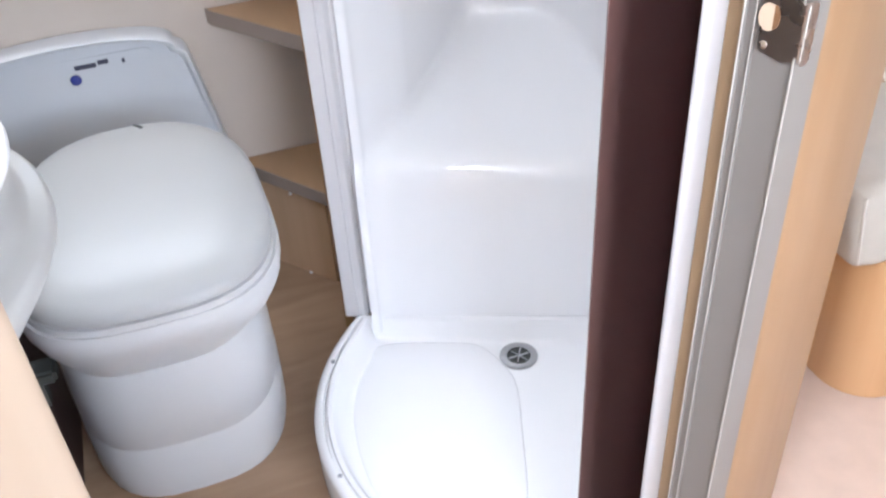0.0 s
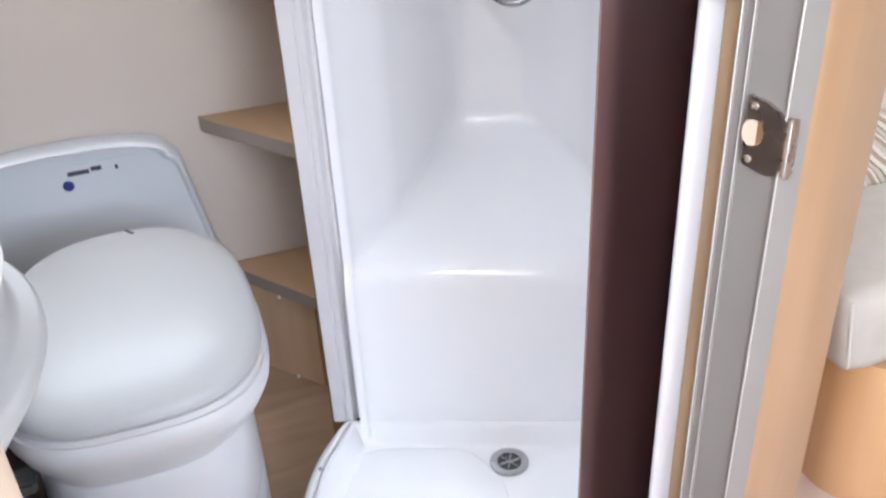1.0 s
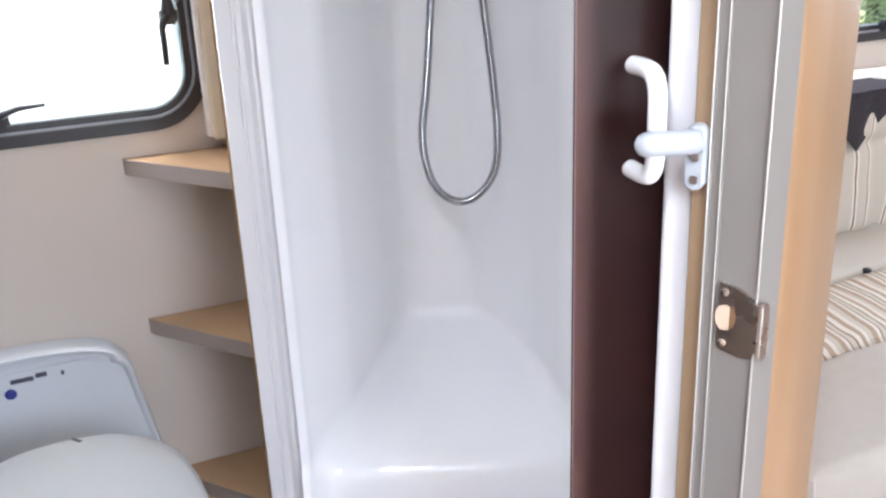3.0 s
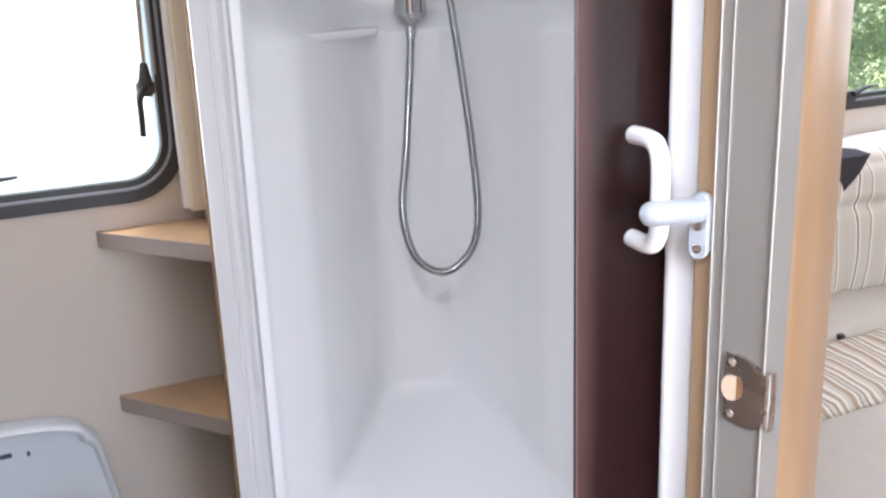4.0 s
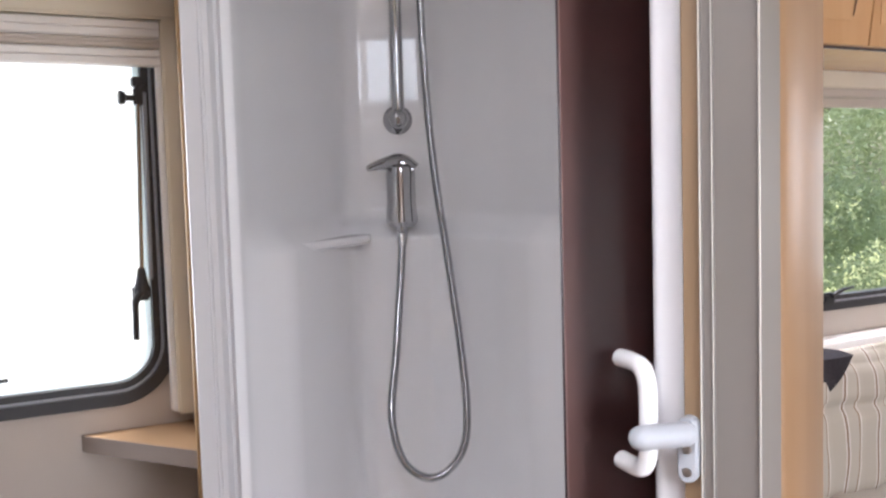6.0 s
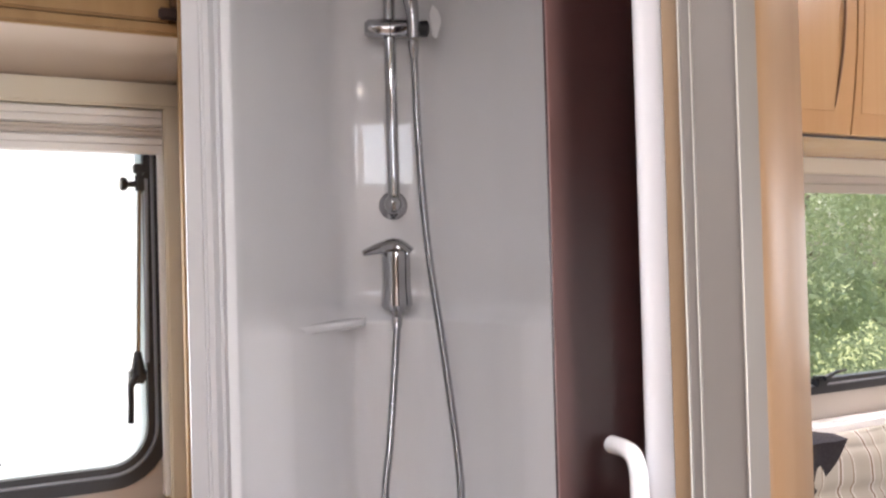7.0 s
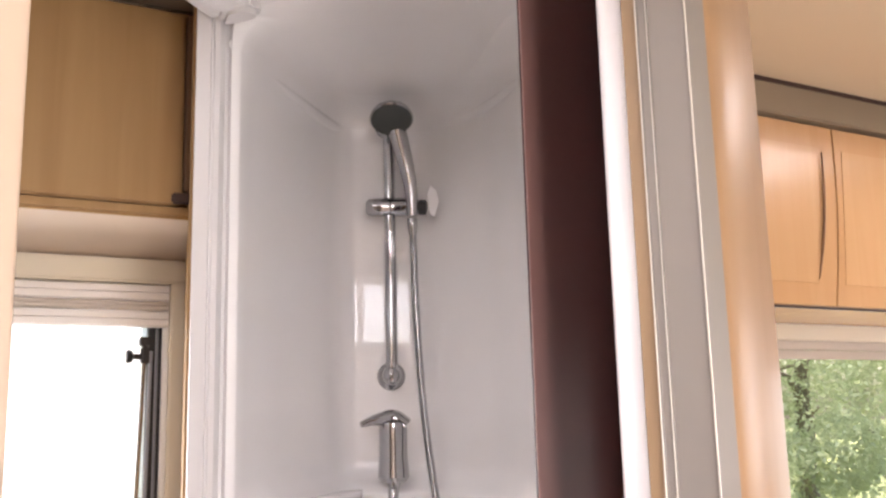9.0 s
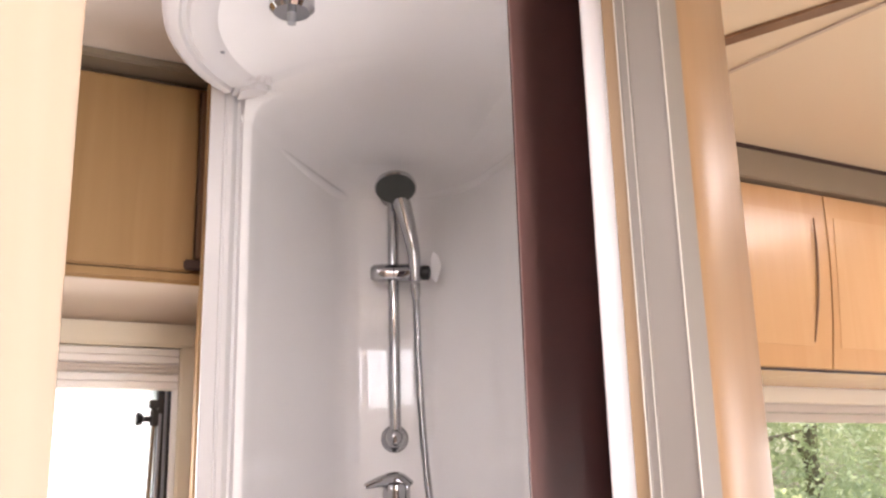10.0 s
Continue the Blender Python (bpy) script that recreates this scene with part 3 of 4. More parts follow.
loop_c = mid + [(x, y) for x, y, z in reversed(arc(0.318, 0))]
rows_c = [[(x + (CX + 0.03 - x) * k, y + (CY + 0.05 - y) * k, 1.885 + 0.022 * min(1, 3 * k)) for x, y in loop_c] for k in (0.0, 0.06, 0.15, 0.33, 0.7, 0.999)]
part("mould_ceiling", grid(rows_c, closed_u=True), M_MOULD, shower, "white moulded shower ceiling", sharp=60)
part("header", grid([arc(0.391, 1.969), arc(0.391, 1.905), arc(0.388, 1.880), arc(0.380, 1.874), arc(0.368, 1.874), arc(0.364, 1.880), arc(0.358, 1.880), arc(0.353, 1.874), arc(0.337, 1.876), arc(0.324, 1.881), arc(0.3175, 1.8852)]), M_WHITE_DIM, shower, "curved white header rail", sharp=50)

# corner post with shallow grooves
pa, pb = Vector((0.1685, 1.366)), Vector((0.226, 1.3385))
d = (pb - pa).normalized()
nrm = Vector((d.y, -d.x))
prof = [(0.0, -0.03), (0.0, 0.004), (0.003, 0.008), (0.032, 0.009), (0.0345, 0.0055), (0.0385, 0.0055), (0.041, 0.009), (0.052, 0.0085), (0.057, 0.003), (0.060, -0.003), (0.066, -0.004), (0.070, 0.0), (0.076, 0.002), (0.083, 0.002), (0.088, 0.0), (0.090, -0.005), (0.090, -0.03)]
part("corner_post", prism([tuple(pa + d * s + nrm * t) for s, t in ((s_ * 0.71, t_) for s_, t_ in prof)], 0.072, 1.902), M_WHITE_DIM, shower, "white grooved corner post", sharp=25)

part("corner_lobe", prism([(0.196, 1.352), (0.214, 1.340), (0.236, 1.317), (0.2445, 1.300), (0.2445, 1.284), (0.232, 1.274), (0.212, 1.275), (0.190, 1.300)], 1.869, 1.902, 0.010, 4), M_WHITE_DIM, shower, "rounded white corner lobe under the header")
part("header_screw", lathe([(0.0035, 0.0), (0.003, -0.0015), (0.0, -0.0015)], (0.1422, 1.2005, 1.8775), 10), M_GREYP, shower)

# the cove edge's highlight, put into the shape as a low bead
bead = mould_row(1.842, -0.012)[7:]
part("cove_highlight", tube(bead, list(np.interp(range(len(bead)), (0, 12, len(bead) - 12, len(bead) - 1), (0.0105, 0.015, 0.015, 0.0105))), 20), M_MOULD, shower, "raised bead imitating the highlight along the cove edge", sharp=80)
drain = thing("shower_drain", "round chrome shower drain with a cross grid in the tray", "drain", (0.4345, 1.182, 0.028))
part("flange", lathe([(0.034, 0), (0.034, 0.003), (0.030, 0.0045), (0.021, 0.003), (0.019, -0.002)], (0.4345, 1.182, 0.0285), 32, caps=False), M_CHROME, drain)
part("cup", lathe([(0.021, 0.001), (0.020, 0.0012), (0.0, 0.0012)], (0.4345, 1.182, 0.028), 24, caps=False), M_DARK, drain, "dark drain well")
for k in range(3):
    c, s_ = math.cos(k * math.pi / 3), math.sin(k * math.pi / 3)
    part("bar", tube([(0.4345 - 0.019 * c, 1.182 - 0.019 * s_, 0.0305), (0.4345 + 0.019 * c, 1.182 + 0.019 * s_, 0.0305)], 0.0018, 6), M_CHROME, drain)

# ---------------------------------------------------------------- shower door, tube, handle, latch
sdoor = thing("shower_door", "dark brown tinted curved shower door, slid open", "shower door", (0.40, 0.76, 0.08))


def door_arc(r, a0, a1, n=16):
    return [(CX + r * math.cos(t), CY + r * math.sin(t)) for t in np.linspace(a0, a1, n)]


part("panel", prism(door_arc(0.3130, 4.416, 4.706) + door_arc(0.3090, 4.706, 4.416), 0.085, 1.872), M_BROWN, sdoor, "dark brown glossy acrylic panel", sharp=60)
# unseen backing added to darken the right part of the door panel
rear = [(CX + r * math.cos(t), CY + r * math.sin(t)) for r, t in zip(np.linspace(0.2990, 0.3080, 14), np.linspace(4.428, 4.720, 14))]
part("light_block_panel", prism(rear + [(x, y + 0.004) for x, y in reversed(rear)], 0.085, 1.872), M_REAR, sdoor, "second dark panel added behind the first to block its light", sharp=60)
tx, ty = Vector((0.73, -0.683)), Vector((0.683, 0.73))
tp = [Vector((0.4190, 0.7111)) + tx * math.copysign(abs(math.cos(a_)) ** 0.6, math.cos(a_)) * 0.0149 + ty * math.copysign(abs(math.sin(a_)) ** 0.6, math.sin(a_)) * 0.0090 for a_ in np.linspace(0, 2 * math.pi, 40, endpoint=False)]
part("edge_tube", prism([tuple(p) for p in tp], 0.085, 1.870), M_TUBE, sdoor, "white plastic edge profile of the door", sharp=50)
hz0, hz1 = 1.0015, 1.0895
ho = Vector((-0.0055, -0.0385, 0))
hb, ht = Vector((0.378, 0.7305, hz0)), Vector((0.3785, 0.7305, hz1))
hpath = [hb, hb + ho * 0.55, hb + ho * 0.90 + Vector((0, 0, 0.003)), hb + ho * 1.08 + Vector((0, 0, 0.013)), hb + ho * 1.12 + Vector((0, 0, 0.028))]
hpath2 = [Vector((p.x, p.y, hz0 + hz1 - p.z)) for p in reversed(hpath)]
part("handle", tube(smooth_path(hpath + hpath2, 5), 0.0078, 16), M_PLASTIC, sdoor, "white plastic bow handle")

latch = thing("swing_latch", "white plastic swing latch with two screws beside the shower door", "latch", (0.40, 0.678, 1.0))
lo = rounded(0.0075, 0.0240, 0.9925, 1.047, 0.0080)
part("base", grid([[(*jp(s_, 0.0018), z_) for s_, z_ in lo], [(*jp(s_, -0.0075), z_) for s_, z_ in lo], [(*jp(0.01575 + (s_ - 0.01575) * 0.84, -0.0092), 1.020 + (z_ - 1.020) * 0.96) for s_, z_ in lo]], closed_u=True, caps=True), M_LATCH, latch)
lp, le = Vector((*jp(0.0150, -0.0150), 1.0345)), Vector((0.3545, 0.6755, 1.0360))
ld = (le - lp).normalized()
ends = [(-0.0100, 0.0015), (-0.0092, 0.0048), (-0.0070, 0.0078), (-0.0035, 0.0096), (0.0, 0.0103)]
la = [lp + ld * k for k, r_ in ends] + [lp.lerp(le, 0.5)] + [le + ld * (-k) for k, r_ in reversed(ends)]
part("arm", tube(la, [r_ for k, r_ in ends] + [0.0101] + [r_ * 0.98 for k, r_ in reversed(ends)], 22), M_LATCH, latch, sharp=70)
part("pivot", tube([Vector((*jp(0.0150, -0.0085), 1.0345)), lp], 0.0085, 18), M_LATCH, latch)
for z in (1.0015, 1.0205):
    part("screw", lathe([(0.004, 0), (0.0037, 0.001), (0.0012, 0.0014), (0, 0.0008)], (*jp(0.01575, -0.0090), z), 12, (-DW.x, -DW.y, 0)), M_STEEL, latch)

# ---------------------------------------------------------------- shower fittings
ru, rv = 0.254, 0.372
rail = thing("riser_rail", "chrome shower riser rail on wall brackets", "shower rail", (*sh(ru, rv), 1.33))
part("rail", lathe([(0.0108, 0.0), (0.0108, 0.494)], (*sh(ru, rv), 1.352), 16), M_CHROME, rail)
back = Vector((-CV, CU, 0))
for z in (1.357, 1.846):
    o = Vector((*sh(ru, 0.418), z))
    part("bracket", lathe([(0.0275, 0.0), (0.0275, 0.006), (0.025, 0.011), (0.016, 0.016), (0.0145, 0.028), (0.0172, 0.034), (0.0178, 0.046), (0.0160, 0.055), (0.010, 0.061), (0.0, 0.063)], o, 20, -back), M_CHROME, rail)
slider = Vector((*sh(ru, rv - 0.004), 1.672))
uu = Vector((CU, CV, 0))
part("clamp_knob", lathe([(0.0, 0.052), (0.013, 0.053), (0.0145, 0.058), (0.0145, 0.068), (0.010, 0.071), (0.0, 0.0715)], slider, 18, uu), M_BLACK, rail, "dark end cap of the holder")
tab = [slider + uu * (0.0715 + a_) + Vector((0, 0, h_ + 0.006)) for a_, h_ in ((0.000, 0.018), (0.006, 0.036), (0.017, 0.026), (0.022, 0.006), (0.012, -0.026), (0.004, -0.020), (0.002, 0.0))]
part("tab", grid([[p - back * k for p in tab] for k in (0.0, 0.004)], closed_u=True, caps=True), M_PLASTIC, rail, "white plastic tab", sharp=30)
part("slider", lathe([(0.0, -0.046), (0.011, -0.045), (0.0165, -0.038), (0.0178, -0.012), (0.0178, -0.001), (0.0165, 0.0), (0.0178, 0.001), (0.0178, 0.030), (0.0170, 0.034), (0.0170, 0.050), (0.012, 0.055), (0.0, 0.056)], slider, 18, uu), M_CHROME, rail, "chrome hand-shower holder")

hs = thing("hand_shower", "chrome hand shower with a grey rubber face in its holder", "shower head", tuple(slider))
g0 = slider + uu * 0.041 + Vector((0, 0, -0.02)) - back * 0.014
g1 = slider + uu * 0.029 + Vector((0, 0, 0.085)) - back * 0.020
g2 = slider + uu * 0.003 + Vector((0, 0, 0.160)) - back * 0.06
face = (-back * 0.49 + Vector((0, 0, -0.87))).normalized()
rim = (back * 0.87 + Vector((0, 0, -0.49))).normalized()
g3 = g2 + rim * 0.023 - face * 0.011 + uu * 0.007
hpts = smooth_path([g0, g0.lerp(g1, 0.5) + uu * 0.004, g1, g3, g3 + (g3 - g1).normalized() * 0.012], 6)
part("grip", tube(hpts, list(np.interp(np.linspace(0, 1, len(hpts)), [0, 0.4, 0.75, 1], [0.010, 0.014, 0.0185, 0.014])), 18), M_CHROME, hs)
part("head", lathe([(0.012, -0.022), (0.028, -0.013), (0.039, -0.003), (0.0405, 0.004), (0.038, 0.006)], g2 + face * 0.004, 28, face), M_CHROME, hs)
part("spray_face", lathe([(0.0385, 0.004), (0.0375, 0.008), (0.0, 0.010)], g2 + face * 0.004, 28, face, caps=False), M_DARK, hs, "dark grey rubber spray face")

mixer = thing("shower_mixer", "chrome single-lever shower mixer on the wall", "mixer tap", (*sh(0.254, 0.39), 1.19))
mb = Vector((*sh(0.254, 0.366), 1.186))
part("body", lathe([(0.0, -0.020), (0.022, -0.018), (0.0285, -0.010), (0.0275, 0.004), (0.0255, 0.025), (0.0255, 0.066), (0.026, 0.072), (0.024, 0.086), (0.013, 0.093), (0.0, 0.094)], mb, 24), M_CHROME, mixer)
part("wall_plate", lathe([(0.020, 0), (0.020, 0.05)], (*sh(0.254, 0.418), 1.215), 20, -back), M_CHROME, mixer)
lv = mb + Vector((0, 0, 0.090))
part("lever", tube(smooth_path([lv + uu * 0.022 - Vector((0, 0, 0.012)), lv + Vector((0, 0, 0.004)), lv - uu * 0.03 - back * 0.012 + Vector((0, 0, 0.002)), lv - uu * 0.058 - back * 0.022 - Vector((0, 0, 0.006))], 5), list(np.interp(np.linspace(0, 1, 16), [0, 0.3, 0.8, 1], [0.017, 0.017, 0.008, 0.005])), 12), M_CHROME, mixer)
part("outlet", lathe([(0.012, -0.012), (0.012, -0.024), (0.009, -0.028), (0.009, -0.036)], mb, 14), M_CHROME, mixer)

hose = thing("shower_hose", "ribbed steel shower hose hanging in a loop", "shower hose", tuple(mb))
loop = [mb + Vector((0, 0, -0.03)), (*sh(0.249, 0.345), 1.10), (*sh(0.233, 0.300), 0.95), (*sh(0.221, 0.262), 0.86), (*sh(0.234, 0.24), 0.793), (*sh(0.265, 0.232), 0.761), (*sh(0.301, 0.232), 0.761), (*sh(0.335, 0.24), 0.795), (*sh(0.347, 0.255), 0.85), (*sh(0.344, 0.285), 0.95), (*sh(0.330, 0.32), 1.10), (*sh(0.310, 0.345), 1.28), (*sh(0.300, 0.356), 1.45), (*sh(0.297, 0.36), 1.58), g0 + Vector((0, 0, -0.01))]
for p_, q_ in ((loop[0], Vector(loop[1])), (loop[-1], Vector(loop[-2]))):
    ax_ = (q_ - Vector(p_)).normalized()
    part("end_nut", lathe([(0.0085, -0.006), (0.0095, -0.004), (0.0095, 0.010), (0.0078, 0.022), (0.0068, 0.026)], p_, 14, ax_), M_CHROME, hose, "chrome end nut")
part("hose", tube(smooth_path(loop, 10), 0.0058, 10, 0.0012, 0.003), M_HOSE, hose, sharp=80)

sd = smooth_path([(0.080, 0.150, 0), (0.104, 0.185, 0), (0.140, 0.240, 0), (0.176, 0.290, 0), (0.195, 0.330, 0), (0.198, 0.372, 0)], 5)
sw = smooth_path([(0.080, 0.150, 0), (0.098, 0.215, 0), (0.118, 0.280, 0), (0.142, 0.345, 0), (0.170, 0.385, 0), (0.198, 0.372, 0)], 5)
rows = [[(*sh(w_.x + (s_.x - w_.x) * k, w_.y + (s_.y - w_.y) * k), z) for s_, w_ in zip(sd, sw)] for k, z in ((0.0, 1.138), (0.75, 1.141), (0.96, 1.1455), (1.0, 1.150), (0.97, 1.1545), (0.88, 1.1560), (0.0, 1.1560))]
part("soap_shelf", grid(rows), M_MOULD, shower, "shallow moulded soap shelf", sharp=70)

lampfit = thing("shower_ceiling_fitting", "small chrome fitting in the shower ceiling", "ceiling lamp", (0.20, 1.10, 1.89))
part("ring", lathe([(0.030, 0.012), (0.030, 0.0), (0.024, -0.006), (0.016, -0.006)], (0.195, 1.055, 1.886), 24), M_CHROME, lampfit)
part("stem", lathe([(0.006, 0), (0.006, -0.02), (0.0, -0.022)], (0.195, 1.055, 1.884), 12), M_GREYP, lampfit)

# ---------------------------------------------------------------- washroom window, blind and locker


def ring_xz(outer, inner, y0, y1):
    return grid([[(x, y0, z) for x, z in outer], [(x, y0, z) for x, z in inner], [(x, y1, z) for x, z in inner], [(x, y1, z) for x, z in outer]], closed_u=True, closed_v=True)


def slab_xz(o, y0, y1):
    return grid([[(x, y0, z) for x, z in o], [(x, y1, z) for x, z in o]], closed_u=True, caps=True)


def inset(x0, x1, z0, z1, r, d):
    return rounded(x0 + d, x1 - d, z0 + d, z1 - d, max(r - d, 0.004))


def window_unit(name, label, x0, x1, z0, z1, r, glass):
    w = thing(name, label, "window", ((x0 + x1) / 2, W, z0), kind="structure")
    part("window_rubber", ring_xz(inset(x0, x1, z0, z1, r, -0.004), inset(x0, x1, z0, z1, r, 0.016), W - 0.007, W + 0.03), M_RUBBER, w, "black rubber surround")
    part("window_seal", ring_xz(inset(x0, x1, z0, z1, r, 0.0165), inset(x0, x1, z0, z1, r, 0.0195), W - 0.002, W + 0.03), M_GREYP, w, "thin grey seal")
    part("window_frame", ring_xz(inset(x0, x1, z0, z1, r, 0.020), inset(x0, x1, z0, z1, r, 0.031), W + 0.004, W + 0.034), M_RUBBER, w, "black inner frame")
    pane = part("pane", slab_xz(inset(x0, x1, z0, z1, r, 0.026), W + 0.026, W + 0.030), glass, w)
    pane.visible_shadow = False
    if glass is M_FROST:
        part("pane_edge", ring_xz(inset(x0, x1, z0, z1, r, 0.0305), inset(x0, x1, z0, z1, r, 0.041), W + 0.0200, W + 0.0235), M_FROST_EDGE, w, "pale cyan curved edge of the acrylic").visible_shadow = False
    return w


def stay(x, zk, zl, mirror=1):
    """A window stay: knob, telescopic rod, lever latch."""
    s = thing("window_stay", "chrome telescopic window stay with black knob and lever", "window stay", (x, W - 0.01, zl))
    y = W - 0.012
    part("pivot", joined(box(x - 0.002, x + 0.016, y - 0.004, y + 0.012, zk + 0.018, zk + 0.034, 0.002), box(x + 0.000, x + 0.014, y - 0.006, y + 0.008, zk - 0.014, zk + 0.018, 0.003)), M_BLACK, s)
    part("knob", lathe([(0.010, 0.0), (0.012, 0.004), (0.010, 0.010), (0.005, 0.012), (0.005, 0.026)], (x - 0.024, y, zk), 14, (1, 0, 0)), M_BLACK, s)
    part("rod", tube([(x + 0.006, y, zk - 0.01), (x - 0.002, y, zl + 0.03)], 0.0042, 10), M_CHROME, s)
    part("rod_guide", tube([(x + 0.018, y + 0.006, zk + 0.01), (x + 0.014, y + 0.006, zl + 0.03)], 0.0035, 8), M_GREYP, s)
    lz = zl
    x -= 0.016
    part("latch_body", prism([(x + 0.002, y - 0.008), (x + 0.026, y - 0.008), (x + 0.030, y + 0.010), (x - 0.002, y + 0.010)], lz - 0.004, lz + 0.022, 0.004), M_BLACK, s)
    part("latch_nose", lathe([(0.013, 0), (0.010, 0.014), (0.006, 0.036), (0.002, 0.040)], (x + 0.014, y, lz + 0.012), 12), M_BLACK, s)
    part("latch_lever", tube(smooth_path([(x + 0.010, y - 0.008, lz + 0.010), (x + 0.000, y - 0.014, lz - 0.004), (x - 0.001, y - 0.016, lz - 0.03), (x - 0.002, y - 0.016, lz - 0.066)], 4), [0.006] * 5 + [0.005] * 8, 8), M_BLACK, s)
    return s


window_unit("window_1", "frosted washroom window in a black rubber surround", WX0, WX1, WZ0, WZ1, 0.095, M_FROST)
stay(0.161, 1.395, 1.067)
# the lower latch in the middle of the window
wl = thing("window_latch", "black plastic window latch with a flat lever", "window latch", (-0.124, W, 0.93))
part("body", box(-0.150, -0.105, W - 0.020, W + 0.004, 0.925, 0.950, 0.005), M_BLACK, wl)
part("lever", tube([(-0.13, W - 0.024, 0.944), (-0.09, W - 0.026, 0.956), (-0.05, W - 0.026, 0.958)], [0.007, 0.005, 0.003], 8), M_BLACK, wl)
part("knob", lathe([(0.011, 0), (0.011, 0.01), (0.006, 0.014)], (-0.128, W - 0.018, 0.944), 12, (0, -1, 0)), M_BLACK, wl)

blind = thing("window_blind", "cream blind cassette with a raised pleated blind", "blind", (0.0, W, 0.87))
BX0, BX1 = -0.66, 0.2345
part("head_box", box(BX0, BX1, W - 0.036, W, 1.520, 1.562, 0.004), M_CREAM, blind)
part("side_channel", box(0.205, BX1, W - 0.034, W, 0.868, 1.522, 0.003), M_CREAM, blind)
part("side_channel", box(BX0, -0.628, W - 0.034, W, 0.868, 1.522, 0.003), M_CREAM, blind)
part("channel_lip", box(0.197, 0.205, W - 0.024, W, 0.872, 1.520, 0.002), M_BLINDBAR, blind)
for z0, z1, m_ in ((1.490, 1.518, M_BLINDBAR), (1.474, 1.489, M_BLIND), (1.445, 1.472, M_BLINDBAR)):
    rows = [[(x, W - 0.030 + dy, z) for x in (-0.62, 0.203)] for z, dy in ((z0, 0.004), (z0 + 0.003, 0), (z0 + (z1 - z0) * 0.45, 0), (z0 + (z1 - z0) * 0.5, 0.004), (z0 + (z1 - z0) * 0.55, 0), (z1 - 0.003, 0), (z1, 0.004), (z1, 0.02), (z0, 0.02))]
    part("blind_bar" if m_ is M_BLINDBAR else "pleat", grid(rows, closed_v=True), m_, blind)

locker = thing("washroom_locker", "honey oak overhead locker with grey-brown cornice", "cabinet", (-0.2, 1.6, 1.6))
part("body", box(-0.66, 0.206, 1.492, W - 0.001, 1.602, 1.945, 0.002), M_OAK, locker)
part("door", box(-0.64, 0.176, 1.476, 1.4915, 1.6165, 1.936, 0.003), M_OAK, locker)
part("bottom_lip", prism([(-0.66, 1.474), (0.206, 1.474), (0.206, 1.488), (-0.66, 1.488)], 1.596, 1.614, 0.004), M_OAK, locker)
part("bottom_panel", grid([[(x, 1.4885, 1.6015), (x, 1.4885, 1.5965), (x + d, W - 0.030, 1.5635), (x + d, W - 0.001, 1.5635), (x + d, W - 0.001, 1.6015)] for x, d in ((-0.66, 0.0), (0.206, 0.022))], closed_u=True, caps=True), M_UNDER, locker, "tan-beige sloping underside", sharp=10)
part("hinge", box(0.160, 0.206, 1.468, 1.4755, 1.618, 1.636, 0.003), M_SHADOW, locker, "dark grey-brown hinge")
# oak lying in shadow, painted as a darker brown stile
part("end_stile", box(0.180, 0.206, 1.478, 1.4915, 1.640, 1.936, 0.002), M_STILE, locker, "end stile with its shade put into a dark brown")
tagged(part("cornice", prism([(-0.98, 1.442), (0.215, 1.442), (0.215, 1.50), (-0.98, 1.50)], 1.949, 1.9645, 0.003), M_TRIM), "grey-brown cornice strip over the washroom locker", "cornice", kind="structure")

# ---------------------------------------------------------------- corner shelves beside the shower
tagged(part("shelf_side_panel", prism([(0.250, W - 0.002), (0.236, W - 0.002), (0.168, 1.385), (0.182, 1.380)], 0.004, 1.944, 0.001), M_OAK), "honey oak side panel behind the corner shelves", "panel", kind="structure")
shelf_pts = [(0.056, W - 0.002), (0.060, W - 0.016), (0.195, 1.497), (0.2335, W - 0.002)]
first = None
for z in (0.85, 0.557, 0.244):
    if first is None:
        first = thing("corner_shelf", "triangular tan wooden corner shelf with grey-brown edging", "shelf", (0.15, 1.62, z), "corner shelves")
        part("board", prism(shelf_pts[1:] + [shelf_pts[0]], z - 0.026, z, 0.001), M_SHELF, first)
        a_, b_ = Vector(shelf_pts[1]), Vector(shelf_pts[2])
        d_ = (b_ - a_).normalized()
        n_ = Vector((d_.y, -d_.x)) * -1
        n_ = n_ if n_.x < 0 else -n_
        part("edging", prism([tuple(a_), tuple(b_), tuple(b_ + n_ * 0.002), tuple(a_ + n_ * 0.002), (0.0535, W - 0.002), (0.056, W - 0.002)], z - 0.0265, z + 0.0005), M_EDGE, first, "grey-brown edging strip")
    else:
        copy_thing(first, Matrix.Translation((0.15, 1.62, z)))
plinth = tagged(part("shelf_plinth", prism([(0.070, W - 0.002), (0.085, W - 0.03), (0.188, 1.545), (0.200, 1.555), (0.10, W - 0.002)], 0.0, 0.217), M_PANEL), "tan plinth board below the lowest corner shelf", "panel")
part("cap", lathe([(0.004, 0), (0.003, 0.002), (0, 0.002)], (0.144, 1.586, 0.012), 10, (-0.7, -0.7, 0)), M_PLASTIC, plinth, "white screw cap")
part("cap", lathe([(0.004, 0), (0.003, 0.002), (0, 0.002)], (0.132, 1.596, 0.205), 10, (-0.7, -0.7, 0)), M_PLASTIC, plinth, "white screw cap")

# ---------------------------------------------------------------- toilet
TX = -0.138
TL = -0.122
toilet = thing("toilet", "white plastic caravan cassette toilet with closed lid", "toilet", (TX, 1.35, 0))


